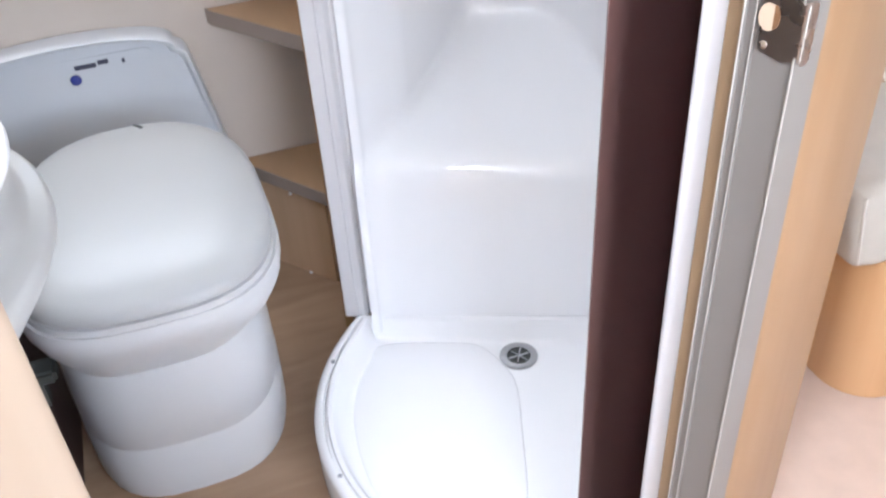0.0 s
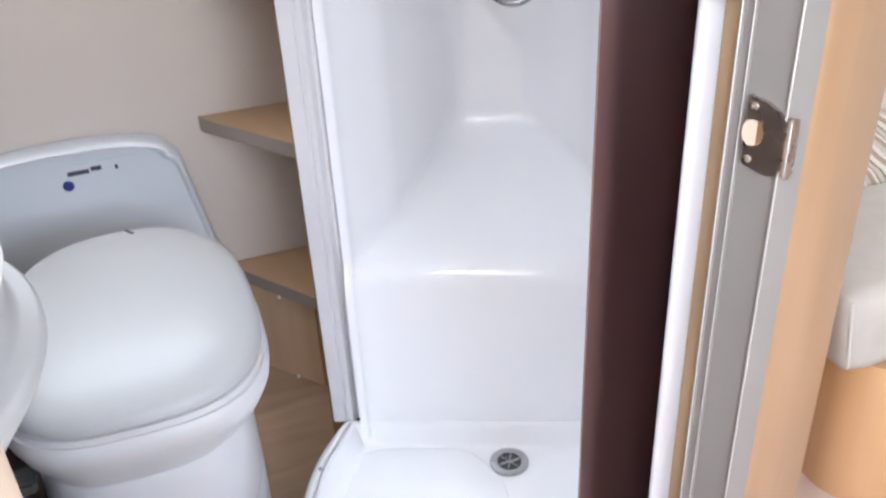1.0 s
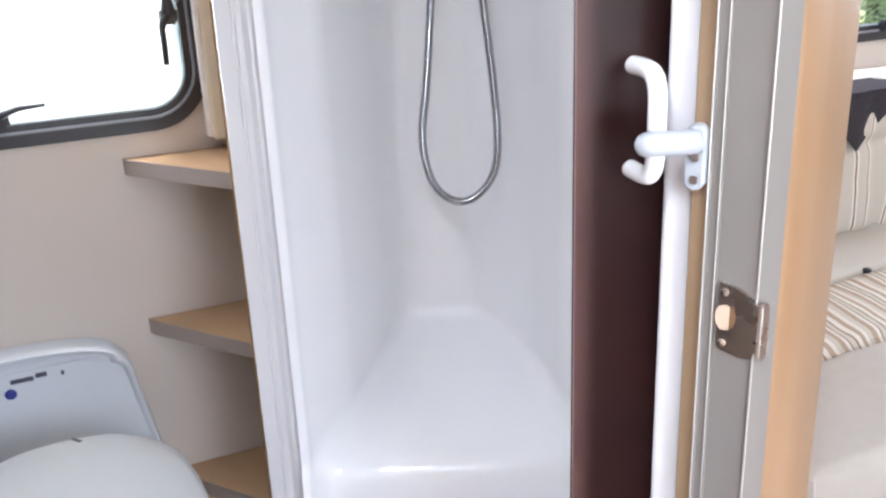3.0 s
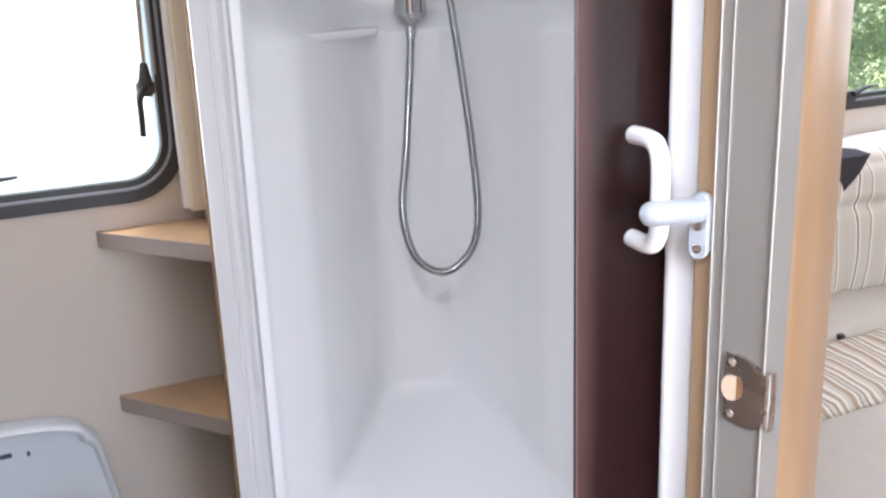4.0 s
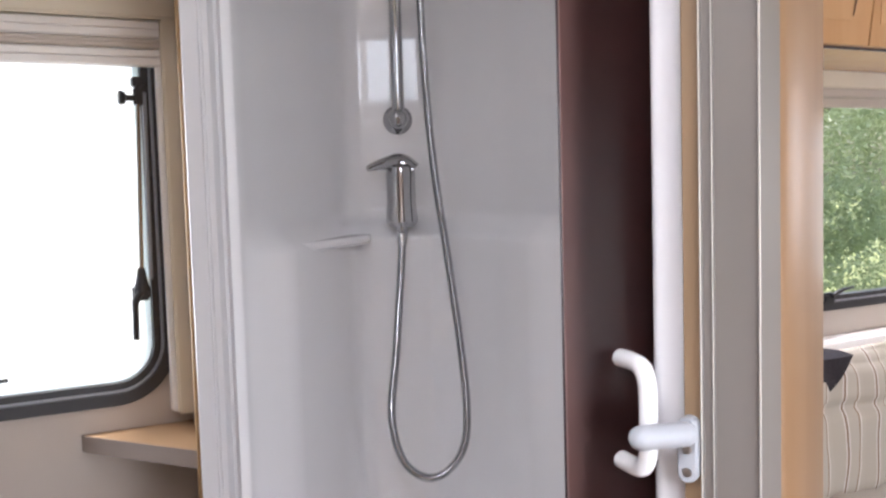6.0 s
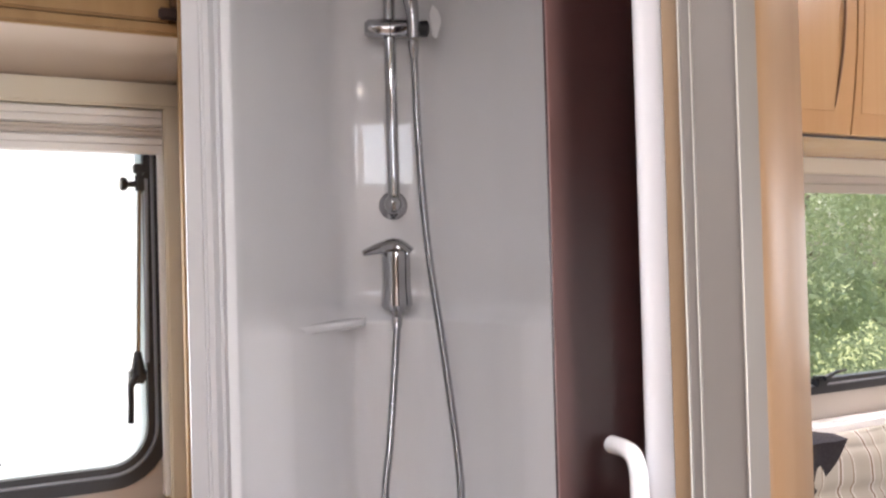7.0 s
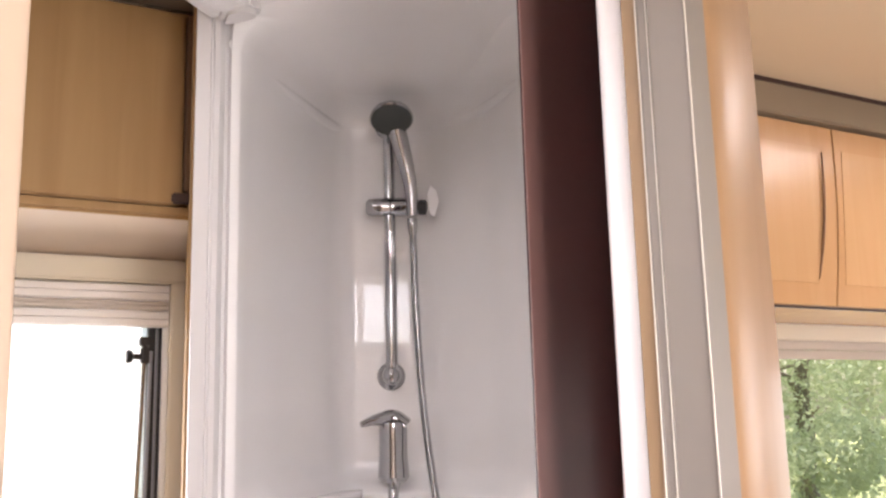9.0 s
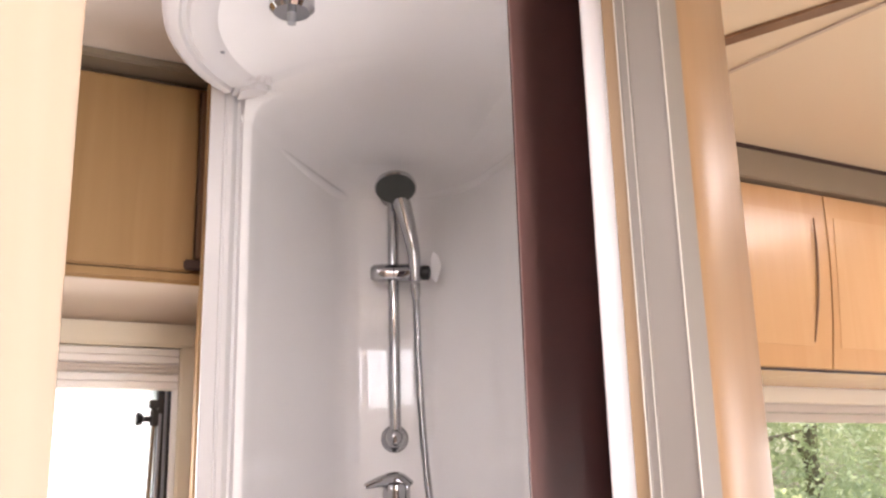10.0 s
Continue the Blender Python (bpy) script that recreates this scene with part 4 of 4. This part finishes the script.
def egg(hw, y_front, y_back, z, n=40, pw=2.6, pwb=2.6, cx=TX, tilt=0.0):
    """A rounded plan outline; pw sets how square the front is, pwb the back."""
    yc = (y_front + y_back) / 2
    hl = (y_back - y_front) / 2
    pts = []
    for k in range(n):
        a_ = 2 * math.pi * k / n
        c_, s_ = math.cos(a_), math.sin(a_)
        p_ = pwb if s_ > 0 else pw
        x = math.copysign(abs(c_) ** (2 / p_), c_) * hw
        y = math.copysign(abs(s_) ** (2 / p_), s_) * hl
        pts.append((cx + x, yc + y, z + tilt * (yc + y - y_front)))
    return pts


base = [(0.164, 1.122, 1.62, 0.004), (0.167, 1.119, 1.62, 0.02), (0.168, 1.117, 1.62, 0.110), (0.1655, 1.120, 1.62, 0.116), (0.1650, 1.120, 1.62, 0.120), (0.1670, 1.116, 1.62, 0.126), (0.166, 1.110, 1.62, 0.20), (0.163, 1.108, 1.62, 0.262), (0.158, 1.110, 1.62, 0.284), (0.150, 1.118, 1.62, 0.292)]
part("base", grid([egg(h, f, b, z, pw=3.0, pwb=6, cx=TX + 0.001) for h, f, b, z in base], closed_u=True, caps=True), M_PAN, toilet, sharp=60)
bowl = [(0.146, 1.116, 1.55, 0.280), (0.152, 1.098, 1.54, 0.300), (0.162, 1.068, 1.53, 0.335), (0.176, 1.040, 1.52, 0.372), (0.1835, 1.028, 1.51, 0.398), (0.1850, 1.024, 1.508, 0.412), (0.1830, 1.024, 1.505, 0.422), (0.1815, 1.026, 1.505, 0.430)]
part("bowl", grid([egg(h, f, b, z, pw=3.2, pwb=2.5, cx=TX + (TL - TX) * min(1, (z - 0.286) / 0.1)) for h, f, b, z in bowl], closed_u=True, caps=True), M_PAN, toilet, sharp=60)
seat = [(0.178, 1.030, 1.50, 0.4295), (0.1805, 1.027, 1.50, 0.4305), (0.1800, 1.026, 1.50, 0.4412), (0.176, 1.030, 1.50, 0.4424)]
part("seat", grid([egg(h, f, b, z, pw=3.0, pwb=2.5, cx=TL) for h, f, b, z in seat], closed_u=True, caps=True), M_PAN, toilet, sharp=60)
lid = [(0.174, 1.032, 1.497, 0.4452), (0.178, 1.026, 1.498, 0.4462), (0.1785, 1.025, 1.498, 0.455), (0.175, 1.030, 1.496, 0.463), (0.166, 1.043, 1.488, 0.470), (0.14, 1.08, 1.465, 0.478), (0.09, 1.14, 1.42, 0.484), (0.02, 1.25, 1.35, 0.486)]
part("lid", grid([egg(h, f, b, z, pw=3.0, pwb=2.4, cx=TL) for h, f, b, z in lid], closed_u=True, caps=True), M_SANITARY_DIM, toilet, "closed white lid with rounded corners", sharp=60)
# dark ring that deepens the shade between lid and seat by colour
part("lid_gap_shade", grid([egg(h, f, b, z, pw=3.0, pwb=2.5, cx=TL) for h, f, b, z in ((0.171, 1.036, 1.495, 0.4390), (0.1725, 1.0345, 1.495, 0.4395), (0.1725, 1.0345, 1.495, 0.4462), (0.17, 1.037, 1.494, 0.4465))], closed_u=True, caps=True), M_DARK, toilet, "dark ring standing for the shade between lid and seat", sharp=60)
# backrest: an arched panel on the wall with a raised edge
TB = -0.186


def back_outline(hw0, hw1, z0, zc, zt, r, d):
    hw0, hw1, zc, zt = hw0 - d, hw1 - d, zc - d, zt - d
    pts = [(TB + hw0, z0)]
    pts += [(TB + hw1 + (hw0 - hw1) * 0.10 * (1 - k / 4) - r * (k / 4) ** 2 * 0.6, zc - r * (1 - k / 4) ** 1.5) for k in range(5)]
    top_ = [(TB + (hw1 - r * 0.6) * math.cos(math.pi * k / 16), zc + (zt - zc) * math.sin(math.pi * k / 16) ** 0.8) for k in range(1, 16)]
    pts += top_
    pts += [(2 * (TB) - x, z) for x, z in reversed(pts[:6])]
    return pts


bo = [back_outline(0.238, 0.192, 0.26, 0.518, 0.556, 0.026, d) for d in (0.0, 0.0, 0.002, 0.006, 0.009, 0.012)]
ys = (W - 0.003, W - 0.050, W - 0.056, W - 0.055, W - 0.048, W - 0.040)
part("backrest", grid([[(x, y, z) for x, z in o] for o, y in zip(bo, ys)], closed_u=True, caps=True), M_BACKREST, toilet, "grey-white arched backrest panel", sharp=60)
pan = rounded(TX - 0.09, TX + 0.085, 0.475, 0.524, 0.012)
panel_ = part("control_panel", slab_xz(pan, W - 0.038, W - 0.0415), M_BACKREST, toilet, sharp=60)
part("flush_button", lathe([(0.0095, 0), (0.0095, 0.002), (0.008, 0.003), (0, 0.003)], (-0.186, W - 0.0412, 0.488), 18, (0, -1, 0)), M_BLUE, panel_, "round blue flush button")
for x0_, x1_, z0_ in ((-0.183, -0.147, 0.505), (-0.144, -0.126, 0.508), (-0.104, -0.099, 0.504)):
    part("marking", box(x0_, x1_, W - 0.0425, W - 0.0416, z0_, z0_ + 0.008), M_INK, panel_, "small dark printed bar")
part("lid_slit", tube(smooth_path([(-0.106, 1.494, 0.4655), (-0.104, 1.484, 0.4712), (-0.100, 1.470, 0.4762), (-0.094, 1.456, 0.4792)], 4), 0.0026, 8), M_DARK, toilet, "dark slit at the lid hinge")
part("blade_lever", joined(box(-0.326, -0.284, 1.15, 1.19, 0.272, 0.295, 0.005), box(-0.332, -0.306, 1.148, 1.185, 0.225, 0.297, 0.006)), M_DARK, toilet, "dark grey plastic valve lever")

# ---------------------------------------------------------------- basin and vanity
vanity = thing("vanity_cabinet", "dark brown vanity cabinet under the basin", "cabinet", (-0.6, 0.8, 0))
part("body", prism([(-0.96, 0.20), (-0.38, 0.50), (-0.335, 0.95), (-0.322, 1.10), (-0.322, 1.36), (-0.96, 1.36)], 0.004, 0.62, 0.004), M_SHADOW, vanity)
part("top", prism([(-0.97, 0.18), (-0.38, 0.48), (-0.33, 1.23), (-0.318, 1.37), (-0.97, 1.37)], 0.62, 0.645, 0.006), M_BEECH, vanity)
basin = thing("washbasin", "round white plastic washbasin with a raised rim", "basin", (-0.388, 0.765, 0.645))
BC = (-0.388, 0.765)
outer = [(0.10, 0.652), (0.160, 0.668), (0.200, 0.704), (0.234, 0.752), (0.2435, 0.770), (0.2435, 0.778), (0.239, 0.7825), (0.228, 0.786), (0.221, 0.794), (0.2205, 0.815), (0.226, 0.830), (0.229, 0.838)]
part("shell", lathe(outer, (*BC, 0), 64, caps=False), M_SANITARY_DIM, basin, "white outer shell with a rolled ledge", sharp=50)
part("rim", lathe([(0.229, 0.8378), (0.2285, 0.842), (0.225, 0.8455), (0.218, 0.845), (0.2135, 0.841), (0.2120, 0.836)], (*BC, 0), 64, caps=False), M_PLASTIC, basin, sharp=50)
part("bowl", lathe([(0.2121, 0.8362), (0.206, 0.80), (0.178, 0.74), (0.12, 0.71), (0.018, 0.702)], (*BC, 0), 64, caps=False), M_SANITARY_DIM, basin, sharp=50)
part("waste", lathe([(0.022, 0.7025), (0.020, 0.706), (0.014, 0.704), (0.0, 0.703)], (*BC, 0), 24, caps=False), M_CHROME, basin, "small chrome waste")

# ---------------------------------------------------------------- lounge
window_unit("window_2", "clear lounge window in a black surround with trees outside", LX0, LX1, LZ0, LZ1, 0.09, M_GLASS)
lb = thing("lounge_blind", "cream cassette with raised pleated blind over the lounge window", "blind", (1.8, W, 1.4))
part("head_box", box(LX0 - 0.05, LX1 + 0.05, W - 0.04, W, 1.4465, 1.488, 0.004), M_CREAM, lb)
for z in (1.424, 1.400):
    part("blind_bar", box(LX0, LX1, W - 0.034, W - 0.012, z, z + 0.022, 0.004), M_BLIND, lb)
ll = thing("lounge_window_latch", "black plastic window latch with a flat lever", "window latch", (1.83, W, 0.92))
part("body", box(1.800, 1.845, W - 0.020, W + 0.004, 0.912, 0.938, 0.005), M_BLACK, ll)
part("lever", tube([(1.82, W - 0.024, 0.932), (1.86, W - 0.026, 0.945), (1.90, W - 0.026, 0.948)], [0.007, 0.005, 0.003], 8), M_BLACK, ll)

def seam(z, bow=0.012):
    """How far a locker door's edge leans over at a height."""
    k = (z - 1.49) / 0.396
    return 0.038 * k + bow * math.sin(math.pi * k)


seams = [1.524 + 0.46 * k for k in range(-1, 5)]
for k in range(5):
    x0_, x1_ = seams[k], seams[k + 1]
    lk = thing("overhead_locker", "warm beech overhead locker with a curved door", "cabinet", ((x0_ + x1_) / 2, 1.5, 1.49), "lounge lockers")
    part("body", box(x0_ + 0.001, x1_ - 0.001, 1.378, W - 0.001, 1.488, 1.889), M_BEECH2, lk)
    # dark sheet that paints the shade between the doors
    part("gap_shade_sheet", box(x0_ + 0.001, x1_ - 0.001, 1.3722, 1.3776, 1.4852, 1.889), M_SHADOW, lk, "dark sheet standing for the shade in the door gaps")

    zs = np.linspace(1.490, 1.886, 14)
    front = [[(x0_ + 0.0028 + seam(z), 1.352, z), (x1_ - 0.0028 + seam(z), 1.352, z)] for z in zs]
    rearr = [[(p[0], 1.3715, p[2]) for p in r] for r in front]
    door = part("door", grid([f + list(reversed(b)) for f, b in zip(front, rearr)], closed_u=True, caps=True), M_BEECH2, lk)
    iz = np.linspace(1.537, 1.836, 12)
    ins = [[(x0_ + 0.030 + seam(z, 0.002), 1.3505, z), (x1_ - 0.064 + seam(z, 0.022) + 0.014 * (z - 1.537) / 0.299, 1.3505, z)] for z in iz]
    insb = [[(p[0], 1.358, p[2]) for p in r] for r in ins]
    part("door_inset", grid([f + list(reversed(b)) for f, b in zip(ins, insb)], closed_u=True, caps=True), M_INSET, door, "paler beech inset with a curved edge")
    hp = [(x1_ - 0.067 + seam(z, 0.022) + 0.016 * (z - 1.545) / 0.281, 1.346, z) for z in np.linspace(1.545, 1.826, 12)]
    part("handle", tube(hp, [0.001] + [0.002, 0.0026] + [0.003] * 6 + [0.0026, 0.002] + [0.001], 8), M_STILE, door, "slim curved dark brown handle")
tagged(part("lounge_cornice", prism([(0.82, 1.335), (3.9, 1.335), (3.9, 1.40), (0.82, 1.40)], 1.892, 1.9600, 0.003), M_TRIM), "grey-brown cornice strip over the lounge lockers", "cornice", kind="structure")
# shadow line above the cornice, painted as a dark strip
tagged(part("cornice_shadow_gap", box(0.82, 3.9, 1.3365, 1.40, 1.9605, 1.9695), M_SHADOW), "dark strip standing for the shadow gap between cornice and ceiling", "trim", kind="structure")
tagged(part("ceiling_strip", prism([(0.876, 1.046), (0.902, 1.057), (1.334, 0.046), (1.308, 0.035)], CEIL - 0.006, CEIL - 0.0005), M_STILE), "dark groove strip in the lounge ceiling", "trim", kind="structure")

tagged(part("ceiling_seam", prism([(0.975, 1.330), (0.984, 1.330), (1.150, 0.046), (1.141, 0.046)], CEIL - 0.004, CEIL - 0.0005), M_UNDER), "thin tan seam strip in the lounge ceiling", "trim", kind="structure")

sofa = thing("sofa", "beige striped lounge sofa on a beech base", "sofa", (1.9, 1.3, 0))
bp = [(0.905, 1.66)] + [(0.99 + 0.085 * math.cos(radians(a_)), 0.968 + 0.085 * math.sin(radians(a_))) for a_ in range(180, 271, 6)] + [(3.9, 0.883), (3.9, 1.66)]
part("base", prism(bp, 0.002, 0.285), M_BEECH2, sofa, "rounded beech seat base")


def cushion(x0, x1, y0, y1, z0, z1, r=0.03, puff=0.012, n=14):
    """A soft box with bulging faces."""
    bm = bmesh.new()
    bmesh.ops.create_cube(bm, size=2)
    bmesh.ops.subdivide_edges(bm, edges=bm.edges[:], cuts=n, use_grid_fill=True)
    hx, hy, hz = (x1 - x0) / 2, (y1 - y0) / 2, (z1 - z0) / 2
    for v in bm.verts:
        c = v.co
        q = Vector((c.x * hx, c.y * hy, c.z * hz))
        k = Vector((max(-hx + r, min(hx - r, q.x)), max(-hy + r, min(hy - r, q.y)), max(-hz + r, min(hz - r, q.z))))
        e = q - k
        if e.length > 1e-9:
            q = k + e.normalized() * r
        b_ = puff * (1 - c.x ** 2) * (1 - c.y ** 2)
        q.z += b_ * c.z
        q.y += puff * (1 - c.x ** 2) * (1 - c.z ** 2) * c.y
        q += 0.004 * noise.noise_vector(q * 9 + Vector((x0, y0, 0)))
        v.co = q + Vector(((x0 + x1) / 2, (y0 + y1) / 2, (z0 + z1) / 2))
    return bm


def seat_part(name, y0, y1, z0, z1, mat, label, seed, wave=0.004):
    """One upholstered panel of the seat: soft edges, gentle folds, rising towards the wall."""
    bm = cushion(0.862 + max(0.0, y0 - 0.9) * 0.04, 2.6, y0, y1, z0, z1, 0.028, 0.014, 40)
    for v in bm.verts:
        up = (v.co.z - z0) / (z1 - z0)
        lean = max(0.0, min(1.0, (1.0 - v.co.x) / 0.1)) * max(0.0, min(1.0, (1.05 - v.co.y) / 0.1))
        v.co.x -= 0.014 * up * lean
        v.co.y += 0.010 * up * lean
        v.co.z += up * (0.004 + 0.05 * max(0.0, v.co.y - 1.25) / 0.35)
        v.co.z += up * wave * 0.4 * math.sin(v.co.x * 2 * math.pi / 0.082 + 3 * v.co.y) + up * wave * noise.noise(Vector((v.co.x * 7 + seed, v.co.y * 5, seed)))
    part(name, bm, mat, sofa, label, sharp=80)


seat_part("seat_front", 0.905, 1.196, 0.285, 0.425, M_FABRIC, "pale beige ribbed front of the seat cushion", 1)
seat_part("seat_band", 1.192, 1.408, 0.287, 0.429, M_STRIPE2, "beige seat band with wavy brown stripes", 2, 0.010)
seat_part("seat_rear", 1.404, 1.580, 0.287, 0.429, M_FABRIC2, "plain pale beige rear of the seat cushion", 3, 0.012)
part("piping", tube([(0.8705, 0.9140, 0.300), (0.8662, 0.9148, 0.335), (0.8622, 0.9176, 0.380), (0.8620, 0.9225, 0.416)], 0.0026, 8), M_FABRIC2, sofa, "pale piping on the cushion corner")
bk = cushion(1.30, 3.3, 1.545, 1.640, 0.455, 0.800, 0.045, 0.02, 30)
for v in bk.verts:
    if v.co.y < 1.58:
        v.co.y += 0.005 * math.cos(v.co.x * 2 * math.pi / 0.105) + 0.014 * math.exp(-((v.co.z - 0.690) / 0.014) ** 2)
        v.co.z += 0.006 * math.sin(v.co.x * 9.0)
part("backrest", bk, M_STRIPE, sofa, "striped beige pleated backrest cushion", sharp=80)
part("back_ledge", box(0.90, 3.8, 1.645, W - 0.001, 0.776, 0.828, 0.008), M_PLASTIC, sofa, "white ledge behind the backrest")
part("button", lathe([(0.010, -0.006), (0.010, 0.002), (0.007, 0.005), (0, 0.006)], (1.512, 1.410, 0.452), 12), M_BLACK, sofa, "small black button")

# dark cloth hanging over the backrest with one corner down
cloth = []
for k in np.linspace(0, 1, 13):
    hw_, z_ = 0.134 * (1 - k) + 0.003, 0.815 - 0.132 * k
    fold = [1.583 + hw_ * c for c in np.linspace(-1, 1, 11)]
    cloth.append([(x, 1.536 - 0.004 * math.cos(x * 60) - 0.004 * (1 - k), z_) for x in fold])
rear = [[(x, y + 0.004, z) for x, y, z in r] for r in cloth]
top_ = [[(x, 1.575, z + 0.006) for x, y, z in cloth[0]], [(x, 1.640, z + 0.002) for x, y, z in cloth[0]]]
tagged(part("backrest_cloth", joined(grid(list(reversed(top_)) + cloth), grid([cloth[-1]] + list(reversed(rear)))), M_DARKCLOTH, sharp=80), "dark woven cloth hanging over the sofa backrest, corner down", "cloth")

# ---------------------------------------------------------------- outside
structure("ground", box(-90, 90, -90, 120, -0.75, -0.55), M_GRASS, "rough grass field outside the van", "ground")


def leaf_mass(n, cx, cy, cz, rx, ry, rz, size, seed):
    rnd = random.Random(seed)
    verts, faces = [], []
    lobes = [(rnd.uniform(-1, 1) * rx, rnd.uniform(-1, 1) * ry, rnd.uniform(-1, 1) * rz, rnd.uniform(0.22, 0.46) * min(rx, rz)) for _ in range(22)]
    for i in range(n):
        lx, ly, lz, lr = rnd.choice(lobes)
        d_ = Vector((rnd.gauss(0, 1), rnd.gauss(0, 1), rnd.gauss(0, 1))).normalized() * lr * rnd.uniform(0.8, 1.08)
        p = Vector((cx + lx, cy + ly, cz + lz)) + d_
        a_ = Vector((rnd.gauss(0, 1), rnd.gauss(0, 1), rnd.gauss(0, 1))).normalized() * size * rnd.uniform(0.6, 1.3)
        b_ = a_.orthogonal().normalized() * size * 0.5
        k = len(verts)
        verts += [p - a_, p + b_ + d_.normalized() * size * 0.2, p + a_, p - b_ + d_.normalized() * size * 0.2]
        faces.append((k, k + 1, k + 2, k + 3))
    me = bpy.data.meshes.new("crown")
    me.from_pydata([tuple(v) for v in verts], [], faces)
    me.materials.append(M_LEAF)
    return me


def tree(x, y, h, w, seed):
    t = thing("tree", "leafy green tree beyond the lounge window", "tree", (x, y, -0.55), "trees outside")
    rnd = random.Random(seed)
    trunk = smooth_path([(x, y, -0.56), (x + rnd.uniform(-.1, .1), y, h * 0.3), (x + rnd.uniform(-.2, .2), y, h * 0.8)], 5)
    tk = part("trunk", tube(trunk, list(np.linspace(0.14, 0.04, len(trunk))), 10), M_BARK, t)
    for k in range(5):
        p = trunk[3 + k]
        e = Vector((rnd.uniform(-1, 1) * w * 0.6, rnd.uniform(-.5, .5) * w * 0.5, rnd.uniform(0.3, 0.8) * h * 0.3))
        part("limb", tube([p, p + e * 0.5 + Vector((0, 0, 0.1)), p + e], [0.05, 0.03, 0.012], 7), M_BARK, tk)
    cr = new("crown", leaf_mass(30000, x, y, h * 0.55, w, w * 0.7, h * 0.5, 0.032, seed))
    cr.parent = t
    cr.matrix_parent_inverse = t.matrix_basis.inverted()


for i, (x, y, h, w) in enumerate(((5.6, 6.2, 3.0, 1.6), (7.6, 6.6, 3.2, 1.6), (9.8, 7.0, 3.0, 1.7), (12.2, 8.0, 3.6, 1.9), (3.2, 7.5, 2.6, 1.4))):
    tree(x, y, h, w, 20 + i)
